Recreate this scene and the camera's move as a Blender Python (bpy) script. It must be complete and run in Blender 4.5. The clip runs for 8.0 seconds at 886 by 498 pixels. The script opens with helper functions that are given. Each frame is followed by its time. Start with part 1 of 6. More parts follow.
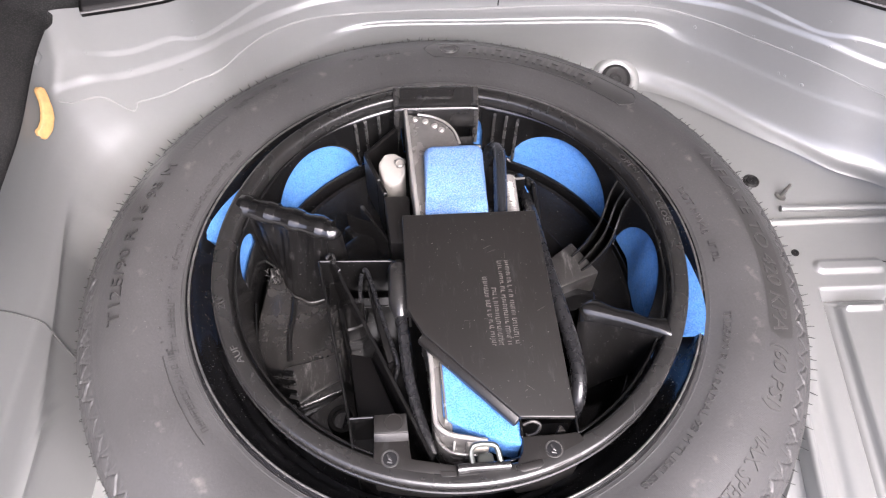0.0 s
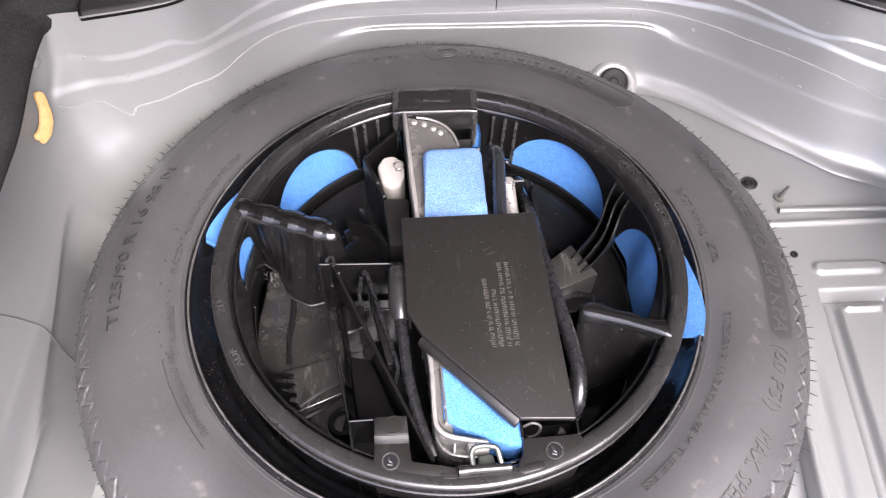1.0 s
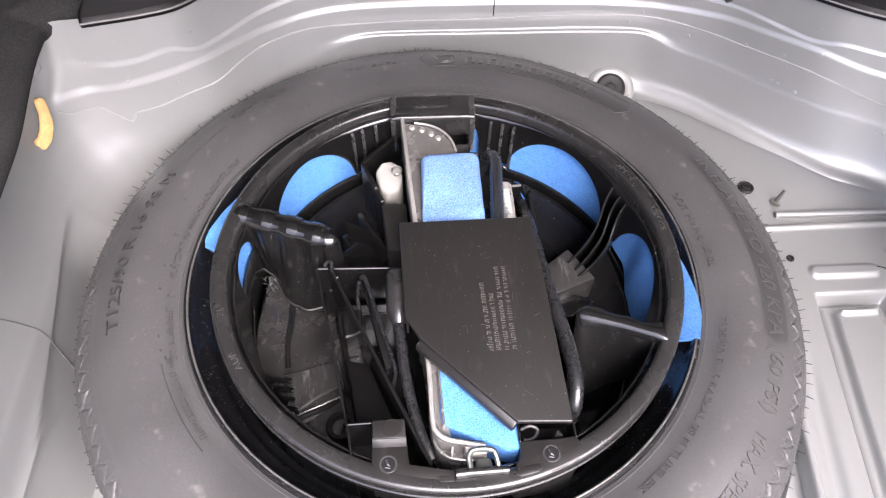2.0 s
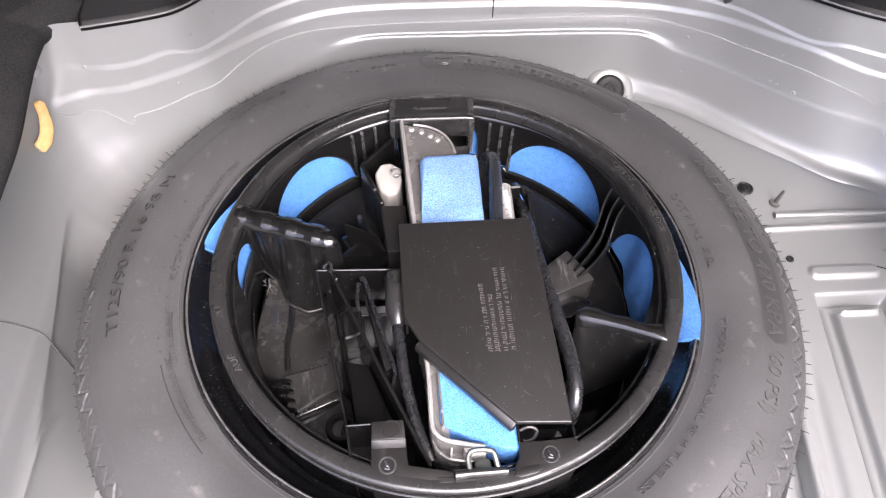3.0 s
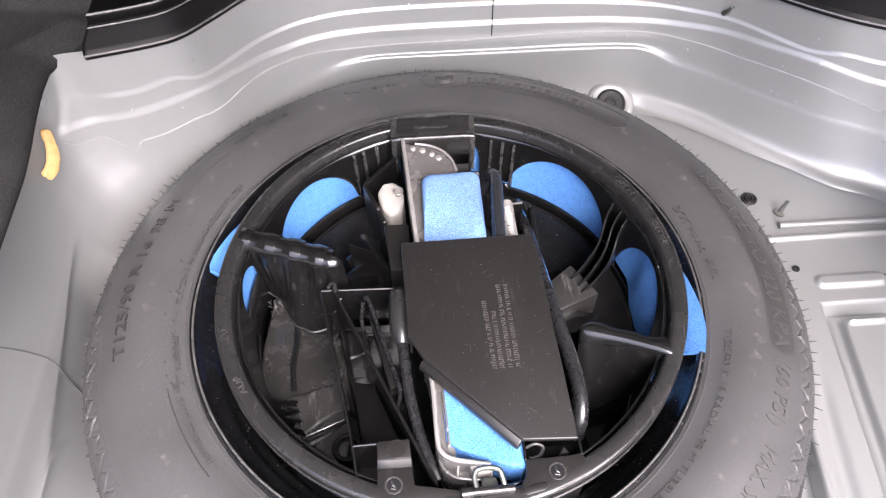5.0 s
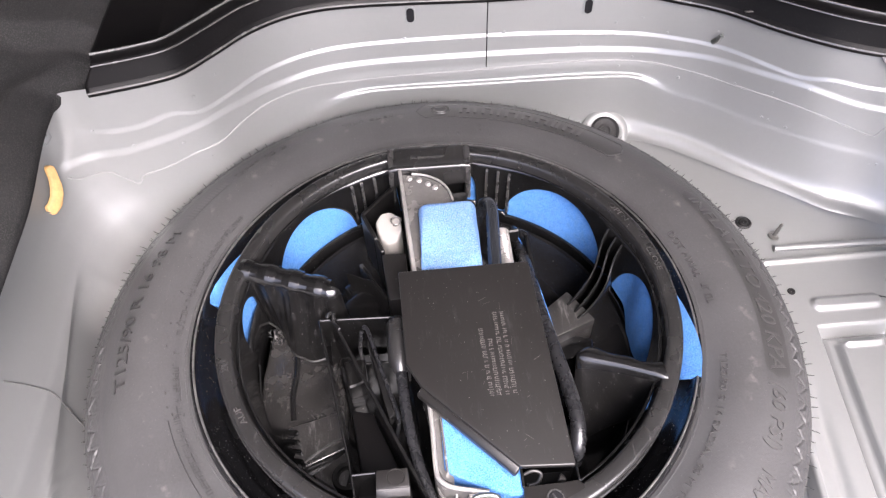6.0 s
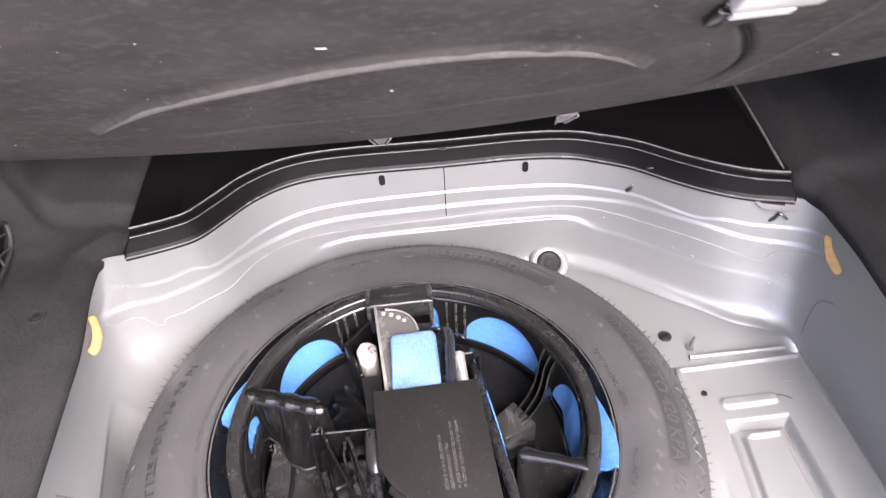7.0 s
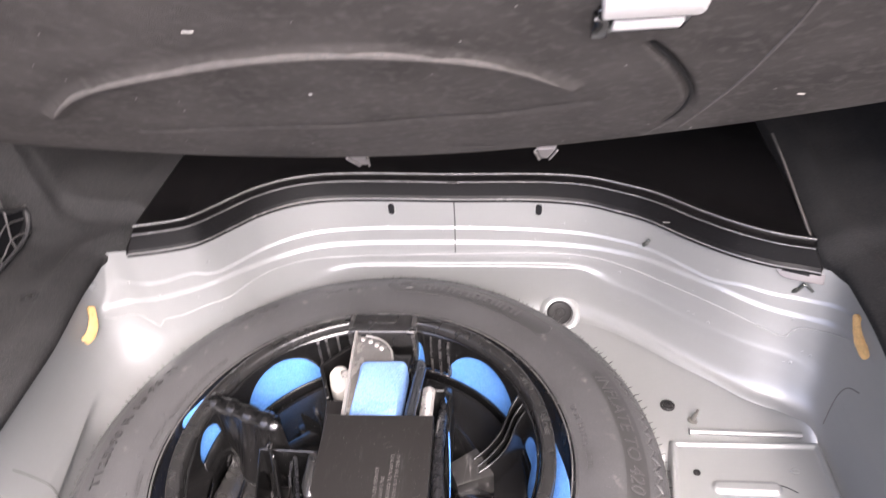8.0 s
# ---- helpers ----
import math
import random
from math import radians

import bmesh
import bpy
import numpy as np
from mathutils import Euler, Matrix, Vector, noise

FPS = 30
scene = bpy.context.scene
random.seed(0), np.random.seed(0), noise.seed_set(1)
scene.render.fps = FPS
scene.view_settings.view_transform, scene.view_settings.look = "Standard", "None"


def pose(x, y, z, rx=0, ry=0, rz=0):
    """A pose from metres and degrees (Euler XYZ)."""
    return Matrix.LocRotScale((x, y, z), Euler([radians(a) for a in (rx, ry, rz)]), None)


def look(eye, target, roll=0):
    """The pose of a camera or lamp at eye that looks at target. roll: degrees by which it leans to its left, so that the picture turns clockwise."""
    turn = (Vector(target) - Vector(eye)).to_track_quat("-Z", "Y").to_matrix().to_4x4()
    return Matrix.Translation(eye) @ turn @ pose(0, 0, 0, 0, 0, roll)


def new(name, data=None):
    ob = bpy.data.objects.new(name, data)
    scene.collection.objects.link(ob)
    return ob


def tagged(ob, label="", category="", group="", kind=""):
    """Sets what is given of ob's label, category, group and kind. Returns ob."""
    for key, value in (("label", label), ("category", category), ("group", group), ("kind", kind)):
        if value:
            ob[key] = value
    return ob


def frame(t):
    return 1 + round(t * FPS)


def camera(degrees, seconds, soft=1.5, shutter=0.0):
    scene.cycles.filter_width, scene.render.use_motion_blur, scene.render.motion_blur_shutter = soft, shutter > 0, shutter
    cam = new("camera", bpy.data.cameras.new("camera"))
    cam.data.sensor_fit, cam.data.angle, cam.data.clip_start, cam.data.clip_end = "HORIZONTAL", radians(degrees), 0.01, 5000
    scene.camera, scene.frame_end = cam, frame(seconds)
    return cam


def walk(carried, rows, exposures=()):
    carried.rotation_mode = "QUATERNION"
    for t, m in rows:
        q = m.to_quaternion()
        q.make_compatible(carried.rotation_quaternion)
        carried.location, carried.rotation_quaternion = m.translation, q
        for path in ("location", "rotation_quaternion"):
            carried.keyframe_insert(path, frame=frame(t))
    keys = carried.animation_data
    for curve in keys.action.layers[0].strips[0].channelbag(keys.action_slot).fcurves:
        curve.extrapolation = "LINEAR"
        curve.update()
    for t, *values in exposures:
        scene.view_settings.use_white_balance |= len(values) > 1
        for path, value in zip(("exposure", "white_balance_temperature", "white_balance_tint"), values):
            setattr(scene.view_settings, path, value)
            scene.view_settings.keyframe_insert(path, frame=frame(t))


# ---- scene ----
cam = camera(63.74, 8.0, soft=1.2, shutter=0.55)
# seconds, eye in metres from the wheel's hub on top of the tyre, turn in degrees
PATH = [
    (0.0, -0.0294, -0.3346, 0.5056, 34.27, -1.07, -2.85),
    (0.5, -0.0286, -0.3345, 0.5045, 34.49, -1.08, -3.04),
    (1.0, -0.0304, -0.3368, 0.5043, 34.71, -1.05, -3.11),
    (1.5, -0.0300, -0.3388, 0.5065, 35.00, -1.03, -3.17),
    (3.0, -0.0270, -0.3414, 0.5064, 35.40, -0.83, -3.26),
    (3.5, -0.0273, -0.3417, 0.5051, 35.55, -0.58, -3.29),
    (4.0, -0.0270, -0.3418, 0.5057, 35.73, -0.28, -3.38),
    (4.5, -0.0250, -0.3403, 0.5080, 35.94, 0.07, -3.53),
    (6.0, -0.0155, -0.3447, 0.5174, 38.69, 1.28, -4.33),
    (6.2, -0.0184, -0.3442, 0.5285, 39.23, 1.18, -4.35),
    (6.5, -0.0141, -0.3668, 0.5803, 41.72, 1.66, -5.10),
    (6.8, -0.0111, -0.4052, 0.6345, 45.20, 1.35, -6.55),
    (7.0, 0.0194, -0.4412, 0.6538, 47.33, 2.84, -6.12),
    (7.2, 0.0367, -0.4540, 0.6422, 47.19, 3.80, -2.91),
    (7.5, 0.1064, -0.4642, 0.6248, 49.13, 5.67, 3.45),
    (7.8, 0.1506, -0.4472, 0.6040, 51.26, 2.89, 5.78),
    (8.0, 0.1617, -0.4458, 0.6097, 52.51, 3.67, 4.78),
]
walk(cam, [(t, pose(x, y, z, rx, ry, rz)) for t, x, y, z, rx, ry, rz in PATH],
     exposures=[(0.0, 2.69, 6130, 18), (4.5, 2.71, 6130, 18), (6.0, 2.77, 6130, 18), (6.5, 2.86, 6130, 19), (7.0, 3.08, 6160, 19), (7.5, 3.12, 6210, 19), (8.0, 3.09, 6280, 19)])

# ---- world and light ----
world = bpy.data.worlds.new("world")
scene.world = world
world.use_nodes = True
wn = world.node_tree.nodes
sky = wn.new("ShaderNodeTexSky")
sky.sky_type = "NISHITA"
sky.sun_disc = False
sky.air_density, sky.dust_density, sky.ozone_density = 0.7, 6.0, 0.4
sky.sun_elevation, sky.sun_rotation = radians(51), radians(157)
world.node_tree.links.new(sky.outputs[0], wn["Background"].inputs[0])
wn["Background"].inputs[1].default_value = 0.115
sun = new("sun", bpy.data.lights.new("sun", "SUN"))
sun.data.energy, sun.data.angle, sun.data.color = 1.38, radians(48), (1.0, 0.98, 0.955)
sun.matrix_world = look((0.46, -1.0, 1.34), (0, 0, 0))


# ---- materials ----
def material(name, base, rough=0.5, metal=0.0, vary=0.15, scale=30.0, bump=0.1, fine=400.0, spec=0.5, coat=0.0, speck=0.0, rough_vary=0.1, dist=0.0006, dust_at=0.72, dust_size=900.0, dust_soft=0.05, scuff=0.0, ribs=0):
    """A surface with colour and gloss varied at two scales, and fine relief."""
    m = bpy.data.materials.new(name)
    m.use_nodes = True
    n, l = m.node_tree.nodes, m.node_tree.links
    b = n["Principled BSDF"]
    b.inputs["Metallic"].default_value = metal
    b.inputs["Specular IOR Level"].default_value = spec
    b.inputs["Coat Weight"].default_value = coat
    b.inputs["Coat Roughness"].default_value = 0.15
    co = n.new("ShaderNodeTexCoord")
    big, small = n.new("ShaderNodeTexNoise"), n.new("ShaderNodeTexNoise")
    for t, s, d in ((big, scale, 4), (small, fine, 3)):
        t.inputs["Scale"].default_value, t.inputs["Detail"].default_value = s, d
        l.new(co.outputs["Object"], t.inputs["Vector"])
    mix = n.new("ShaderNodeMixRGB")
    ramp = n.new("ShaderNodeMath")
    ramp.operation = "MULTIPLY_ADD"
    l.new(small.outputs["Fac"], ramp.inputs[0])
    ramp.inputs[1].default_value = 0.5
    l.new(big.outputs["Fac"], ramp.inputs[2])
    sub = n.new("ShaderNodeMath")
    sub.operation = "SUBTRACT"
    sub.use_clamp = True
    l.new(ramp.outputs[0], sub.inputs[0])
    sub.inputs[1].default_value = 0.25
    l.new(sub.outputs[0], mix.inputs["Fac"])
    mix.inputs[1].default_value = (*[c * (1 - vary) for c in base], 1)
    mix.inputs[2].default_value = (*[min(1, c * (1 + vary)) for c in base], 1)
    colour = mix.outputs[0]
    if speck:
        dots = n.new("ShaderNodeTexNoise")
        dots.inputs["Scale"].default_value, dots.inputs["Detail"].default_value = dust_size, 1
        l.new(co.outputs["Object"], dots.inputs["Vector"])
        cut = n.new("ShaderNodeValToRGB")
        cut.color_ramp.elements[0].position, cut.color_ramp.elements[1].position = dust_at, dust_at + dust_soft
        l.new(dots.outputs["Fac"], cut.inputs["Fac"])
        dust = n.new("ShaderNodeMixRGB")
        l.new(cut.outputs[0], dust.inputs["Fac"])
        l.new(colour, dust.inputs[1])
        dust.inputs[2].default_value = (*speck, 1) if isinstance(speck, tuple) else (speck, speck, speck * 0.95, 1)
        colour = dust.outputs[0]
    if scuff:
        # long pale rub marks
        stretch = n.new("ShaderNodeMapping")
        stretch.inputs["Scale"].default_value = (1.0, 0.22, 0.5)
        stretch.inputs["Rotation"].default_value = (0.3, 0.2, 0.7)
        l.new(co.outputs["Object"], stretch.inputs["Vector"])
        rub = n.new("ShaderNodeTexNoise")
        rub.inputs["Scale"].default_value, rub.inputs["Detail"].default_value, rub.inputs["Roughness"].default_value = 170.0, 6, 0.75
        l.new(stretch.outputs[0], rub.inputs["Vector"])
        edge = n.new("ShaderNodeValToRGB")
        edge.color_ramp.elements[0].position, edge.color_ramp.elements[1].position = 0.56, 0.80
        l.new(rub.outputs["Fac"], edge.inputs["Fac"])
        worn = n.new("ShaderNodeMixRGB")
        l.new(edge.outputs[0], worn.inputs["Fac"])
        l.new(colour, worn.inputs[1])
        worn.inputs[2].default_value = (scuff, scuff * 0.97, scuff * 0.94, 1)
        colour = worn.outputs[0]
    if ribs:
        flat = n.new("ShaderNodeVectorMath")
        flat.operation, flat.inputs[1].default_value = "MULTIPLY", (1, 1, 0)
        l.new(co.outputs["Object"], flat.inputs[0])
        far = n.new("ShaderNodeVectorMath")
        far.operation = "LENGTH"
        l.new(flat.outputs[0], far.inputs[0])
        ring = n.new("ShaderNodeValToRGB")
        for k, (at, grey) in enumerate(((0.2530, 0), (0.2565, 1), (0.2600, 1), (0.2635, 0))):
            el = ring.color_ramp.elements[k] if k < 2 else ring.color_ramp.elements.new(at)
            el.position, el.color = at, (grey, grey, grey, 1)
        l.new(far.outputs["Value"], ring.inputs["Fac"])
        blot = n.new("ShaderNodeTexNoise")
        blot.inputs["Scale"].default_value, blot.inputs["Detail"].default_value = 75.0, 5
        l.new(co.outputs["Object"], blot.inputs["Vector"])
        keep = n.new("ShaderNodeValToRGB")
        keep.color_ramp.elements[0].position, keep.color_ramp.elements[1].position = 0.56, 0.70
        l.new(blot.outputs["Fac"], keep.inputs["Fac"])
        both = n.new("ShaderNodeMath")
        both.operation = "MULTIPLY"
        l.new(ring.outputs[0], both.inputs[0])
        l.new(keep.outputs[0], both.inputs[1])
        mark = n.new("ShaderNodeMixRGB")
        l.new(both.outputs[0], mark.inputs["Fac"])
        l.new(colour, mark.inputs[1])
        mark.inputs[2].default_value = (0.12, 0.115, 0.105, 1)
        colour = mark.outputs[0]
    l.new(colour, b.inputs["Base Color"])
    rr = n.new("ShaderNodeMapRange")
    rr.inputs["To Min"].default_value, rr.inputs["To Max"].default_value = max(0.03, rough - rough_vary), min(1, rough + rough_vary)
    l.new(big.outputs["Fac"], rr.inputs["Value"])
    l.new(rr.outputs[0], b.inputs["Roughness"])
    if bump:
        bp = n.new("ShaderNodeBump")
        bp.inputs["Strength"].default_value, bp.inputs["Distance"].default_value = bump, dist
        height = small.outputs["Fac"]
        if ribs:
            # fine moulded ribs that run outwards from the hub
            xyz = n.new("ShaderNodeSeparateXYZ")
            l.new(co.outputs["Object"], xyz.inputs[0])
            ang = n.new("ShaderNodeMath")
            ang.operation = "ARCTAN2"
            l.new(xyz.outputs[1], ang.inputs[0])
            l.new(xyz.outputs[0], ang.inputs[1])
            many = n.new("ShaderNodeMath")
            many.operation, many.inputs[1].default_value = "MULTIPLY", ribs
            l.new(ang.outputs[0], many.inputs[0])
            wave = n.new("ShaderNodeMath")
            wave.operation = "SINE"
            l.new(many.outputs[0], wave.inputs[0])
            add = n.new("ShaderNodeMath")
            add.operation, add.inputs[1].default_value = "MULTIPLY_ADD", 0.08
            l.new(wave.outputs[0], add.inputs[0])
            l.new(height, add.inputs[2])
            height = add.outputs[0]
        l.new(height, bp.inputs["Height"])
        l.new(bp.outputs[0], b.inputs["Normal"])
    return m


PAINT = material("silver_body_paint", (0.252, 0.257, 0.254), 0.38, 0.41, 0.05, 9.0, 0.05, 220.0, 0.5, 0.07, rough_vary=0.02)
SEALER = material("seam_sealer", (0.29, 0.29, 0.285), 0.4, 0.3, 0.1, 60.0, 0.2, 300.0)
RUBBER = material("tyre_rubber", (0.0470, 0.0466, 0.0468), 0.48, 0.0, 0.35, 14.0, 0.35, 500.0, 0.42, speck=0.13, dust_at=0.745, scuff=0.06, ribs=1250)
RUBBER_DARK = material("tyre_rubber_smooth", (0.0320, 0.0315, 0.0311), 0.42, 0.0, 0.15, 40.0, 0.1, 600.0, 0.45)
# darker copy of the rubber, with the raised letters' shade in its colour
RUBBER_TEXT = material("letter_shade_rubber", (0.0255, 0.0252, 0.0250), 0.42, 0.0, 0.2, 40.0, 0.1, 600.0, 0.5)
STEEL_BLACK = material("black_painted_steel", (0.0060, 0.0060, 0.0066), 0.26, 0.0, 0.2, 20.0, 0.05, 200.0, 0.5, 0.3, speck=0.24, dust_at=0.715, dust_size=700.0)
PLASTIC = material("black_moulded_plastic", (0.0055, 0.0054, 0.0054), 0.19, 0.0, 0.3, 25.0, 0.10, 700.0, 0.85, speck=0.18, dust_at=0.755, dust_size=600.0, scuff=0.022)
PLASTIC_RING = material("satin_black_plastic", (0.0150, 0.0146, 0.0143), 0.27, 0.0, 0.3, 30.0, 0.10, 700.0, 0.75, speck=0.18, dust_at=0.755, dust_size=600.0, scuff=0.045)
PLASTIC_LID = material("matt_black_plastic", (0.0125, 0.0117, 0.0111), 0.33, 0.0, 0.2, 18.0, 0.12, 900.0, 0.40, speck=0.16, dust_at=0.755, dust_size=500.0, scuff=0.036)
PLASTIC_TORN = material("stress_whitened_plastic", (0.030, 0.029, 0.028), 0.55, 0.0, 0.6, 90.0, 0.35, 500.0, 0.4, speck=0.30, dust_at=0.70, dust_size=700.0, scuff=0.22)
PLASTIC_WORN = material("scuffed_black_plastic", (0.018, 0.0172, 0.0165), 0.36, 0.0, 0.6, 90.0, 0.35, 500.0, 0.6, speck=0.16, scuff=0.16)
FOAM = material("blue_foam", (0.043, 0.185, 0.53), 0.80, 0.0, 0.4, 160.0, 0.9, 1000.0, 0.4, speck=(0.165, 0.345, 0.66), dist=0.0018, dust_at=0.36, dust_size=1000.0, dust_soft=0.50)
# paler copy of the blue foam, with the upper pad's brightness in its colour
FOAM_LIT = material("lit_blue_foam", (0.070, 0.186, 0.45), 0.80, 0.0, 0.5, 160.0, 0.9, 1000.0, 0.4, speck=(0.29, 0.39, 0.57), dist=0.0018, dust_at=0.36, dust_size=1000.0, dust_soft=0.50)
JACK_EDGE = material("rubbed_jack_steel", (0.36, 0.345, 0.325), 0.34, 0.5, 0.2, 60.0, 0.15, 300.0)
ZINC = material("bright_zinc_steel", (0.55, 0.54, 0.52), 0.32, 0.45, 0.14, 40.0, 0.1, 300.0)
JACK = material("grey_zinc_jack_steel", (0.205, 0.198, 0.188), 0.26, 0.55, 0.35, 60.0, 0.25, 300.0)
STEEL_THREAD = material("bright_spindle_steel", (0.34, 0.33, 0.315), 0.30, 0.6, 0.14, 40.0, 0.1, 300.0)
WHITE_PLASTIC = material("off_white_plastic", (0.27, 0.258, 0.237), 0.45, 0.0, 0.06, 30.0, 0.05, 300.0)
CARPET = material("dark_grey_carpet", (0.0250, 0.0250, 0.0250), 0.95, 0.0, 0.5, 26.0, 1.0, 1300.0, 0.10, speck=(0.050, 0.049, 0.048), dist=0.0025, dust_at=0.47, dust_size=1000.0, dust_soft=0.25)
BOARD = material("grey_needle_felt", (0.061, 0.0562, 0.0526), 0.95, 0.0, 0.50, 16.0, 0.7, 1300.0, 0.12, speck=(0.092, 0.085, 0.080), dist=0.002, dust_at=0.50, dust_size=130.0, dust_soft=0.35)
BOARD_WORN = material("worn_pale_felt", (0.112, 0.102, 0.095), 0.95, 0.0, 0.35, 90.0, 0.4, 1300.0, 0.12, speck=0.09, dist=0.002, dust_at=0.55)
TRIM_BLACK = material("satin_black_trim", (0.004, 0.0037, 0.0038), 0.42, 0.0, 0.15, 25.0, 0.05, 900.0, 0.16, speck=0.03)
TRIM_EDGE = material("trim_edge_highlight", (0.10, 0.098, 0.095), 0.25, 0.0, 0.3, 40.0, 0.0, 900.0, 0.9)
# near-black for gaps and holes, with their shade in the colour
VOID = material("near_black", (0.006, 0.006, 0.007), 0.8, 0.0, 0.2, 20.0, 0.1, 300.0, 0.2)
ORANGE = material("orange_wax_sealant", (0.64, 0.40, 0.16), 0.5, 0.0, 0.35, 110.0, 0.3, 400.0)
PRINT = material("raised_pale_print", (0.075, 0.07, 0.066), 0.5, 0.0, 0.1, 80.0, 0.1, 400.0)
LETTER = material("raised_rubber_letter", (0.047, 0.046, 0.045), 0.40, 0.0, 0.15, 60.0, 0.1, 600.0, 0.5)
DRY_DIRT = material("dried_pale_dirt", (0.105, 0.102, 0.098), 0.9, 0.0, 0.3, 200.0, 0.2, 900.0, 0.2)
DULL_ZINC = material("dull_greenish_zinc", (0.115, 0.122, 0.112), 0.34, 0.75, 0.25, 60.0, 0.15, 300.0)
DARK_SCREW = material("dark_screw_steel", (0.05, 0.05, 0.05), 0.4, 0.4, 0.25, 60.0, 0.15, 300.0)
HOOK_GREY = material("worn_grey_edge", (0.13, 0.12, 0.11), 0.6, 0.0, 0.4, 90.0, 0.2, 500.0)
PLASTIC_MATT = material("rough_black_plastic", (0.0050, 0.0048, 0.0047), 0.32, 0.0, 0.3, 25.0, 0.15, 700.0, 0.18, speck=0.14, dust_at=0.75, dust_size=600.0, scuff=0.05)
WORN_LIP = material("worn_dusty_edge", (0.07, 0.068, 0.066), 0.35, 0.1, 0.8, 120.0, 0.3, 500.0, 0.6, scuff=0.22)
PLASTIC_DUSTY = material("dusty_black_plastic", (0.018, 0.0172, 0.0165), 0.25, 0.0, 0.9, 60.0, 0.3, 300.0, 0.7, speck=0.16, dust_at=0.75, dust_size=500.0, scuff=0.045)
# for worn edges, and for fins whose caught light is in the colour
PLASTIC_EDGE = material("worn_lit_edge_plastic", (0.032, 0.031, 0.030), 0.28, 0.0, 0.4, 60.0, 0.1, 500.0, 0.8, scuff=0.09)
TONGUE = material("bare_grey_steel", (0.14, 0.13, 0.13), 0.45, 0.2, 0.1, 60.0, 0.1, 300.0)
SWIVEL = material("grey_white_plastic", (0.30, 0.28, 0.25), 0.5, 0.0, 0.1, 40.0, 0.1, 300.0)
WHITE_METAL = material("pale_painted_bracket", (0.64, 0.62, 0.60), 0.35, 0.0, 0.04, 30.0, 0.05, 300.0)
CORD = material("black_net_cord", (0.02, 0.02, 0.02), 0.6, 0.0, 0.5, 700.0, 0.6, 1500.0)
ASPHALT = material("ground_paving", (0.24, 0.235, 0.225), 0.9, 0.0, 0.3, 3.0, 0.6, 120.0)


# ---- mesh helpers ----
def finish(name, bm, mat, parent=None, label="", angle=35):
    me = bpy.data.meshes.new(name)
    bmesh.ops.recalc_face_normals(bm, faces=bm.faces)
    bm.to_mesh(me)
    bm.free()
    me.materials.append(mat)
    for p in me.polygons:
        p.use_smooth = True
    me.set_sharp_from_angle(angle=radians(angle))
    ob = new(name, me)
    if parent:
        ob.parent = parent
    if label:
        tagged(ob, label)
    return ob


def part(name, bm, mat, parent, label="", angle=35):
    return finish(name, bm, mat, parent, label, angle)


def thing(name, label, category, group="", kind="", at=(0, 0, 0)):
    ob = new(name)
    ob.location = at
    ob.empty_display_size = 0.02
    return tagged(ob, label, category, group, kind)


def grid(rows, closed_u=False, closed_v=False, bm=None):
    """A sheet through rows of points."""
    bm = bm or bmesh.new()
    vs = [[bm.verts.new(p) for p in r] for r in rows]
    n, m = len(vs), len(vs[0])
    for i in range(n if closed_u else n - 1):
        for j in range(m if closed_v else m - 1):
            bm.faces.new((vs[i][j], vs[(i + 1) % n][j], vs[(i + 1) % n][(j + 1) % m], vs[i][(j + 1) % m]))
    return bm


def lathe(profile, n=180, cx=0.0, cy=0.0, wobble=None, bm=None, closed=False):
    rows = []
    for i in range(n):
        a = 2 * math.pi * i / n
        row = []
        for r, z in profile:
            if wobble:
                r, z = wobble(a, r, z)
            row.append((cx + r * math.cos(a), cy + r * math.sin(a), z))
        rows.append(row)
    return grid(rows, closed_u=True, closed_v=closed, bm=bm)


def prism(poly, z0, z1, bevel=0.0015, segs=2, bm=None, top=None):
    """An upright prism over a plan outline; top: another outline for the upper end; z1 may be a list of heights."""
    bm = bm or bmesh.new()
    z1s = z1 if isinstance(z1, (list, tuple)) else [z1] * len(poly)
    lo = [bm.verts.new((x, y, z0)) for x, y in poly]
    hi = [bm.verts.new((x, y, z)) for (x, y), z in zip(top or poly, z1s)]
    n = len(poly)
    fs = [bm.faces.new(lo[::-1]), bm.faces.new(hi)]
    for i in range(n):
        fs.append(bm.faces.new((lo[i], lo[(i + 1) % n], hi[(i + 1) % n], hi[i])))
    bmesh.ops.recalc_face_normals(bm, faces=fs)
    if bevel:
        es = list({e for f in fs for e in f.edges})
        bmesh.ops.bevel(bm, geom=es, offset=bevel, segments=segs, profile=0.5, affect="EDGES", clamp_overlap=True)
    return bm


def wall_plate(a, b, z0, z1, thick, bevel=0.0006, bm=None):
    """A thin upright plate from plan point a to b; z1 may be a pair."""
    a, b = Vector(a), Vector(b)
    d = (b - a).normalized()
    s = Vector((-d.y, d.x)) * thick / 2
    za, zb = z1 if isinstance(z1, (list, tuple)) else (z1, z1)
    return prism([tuple(a + s), tuple(a - s), tuple(b - s), tuple(b + s)], z0, [za, za, zb, zb], bevel, 1, bm)


def smooth_path(pts, per=8):
    """A smooth curve through points."""
    pts = [Vector(p) for p in pts]
    out = []
    for i in range(len(pts) - 1):
        p0, p1, p2, p3 = pts[max(i - 1, 0)], pts[i], pts[i + 1], pts[min(i + 2, len(pts) - 1)]
        for k in range(per):
            t = k / per
            out.append(0.5 * (2 * p1 + (p2 - p0) * t + (2 * p0 - 5 * p1 + 4 * p2 - p3) * t * t + (3 * p1 - p0 - 3 * p2 + p3) * t ** 3))
    return out + [pts[-1]]


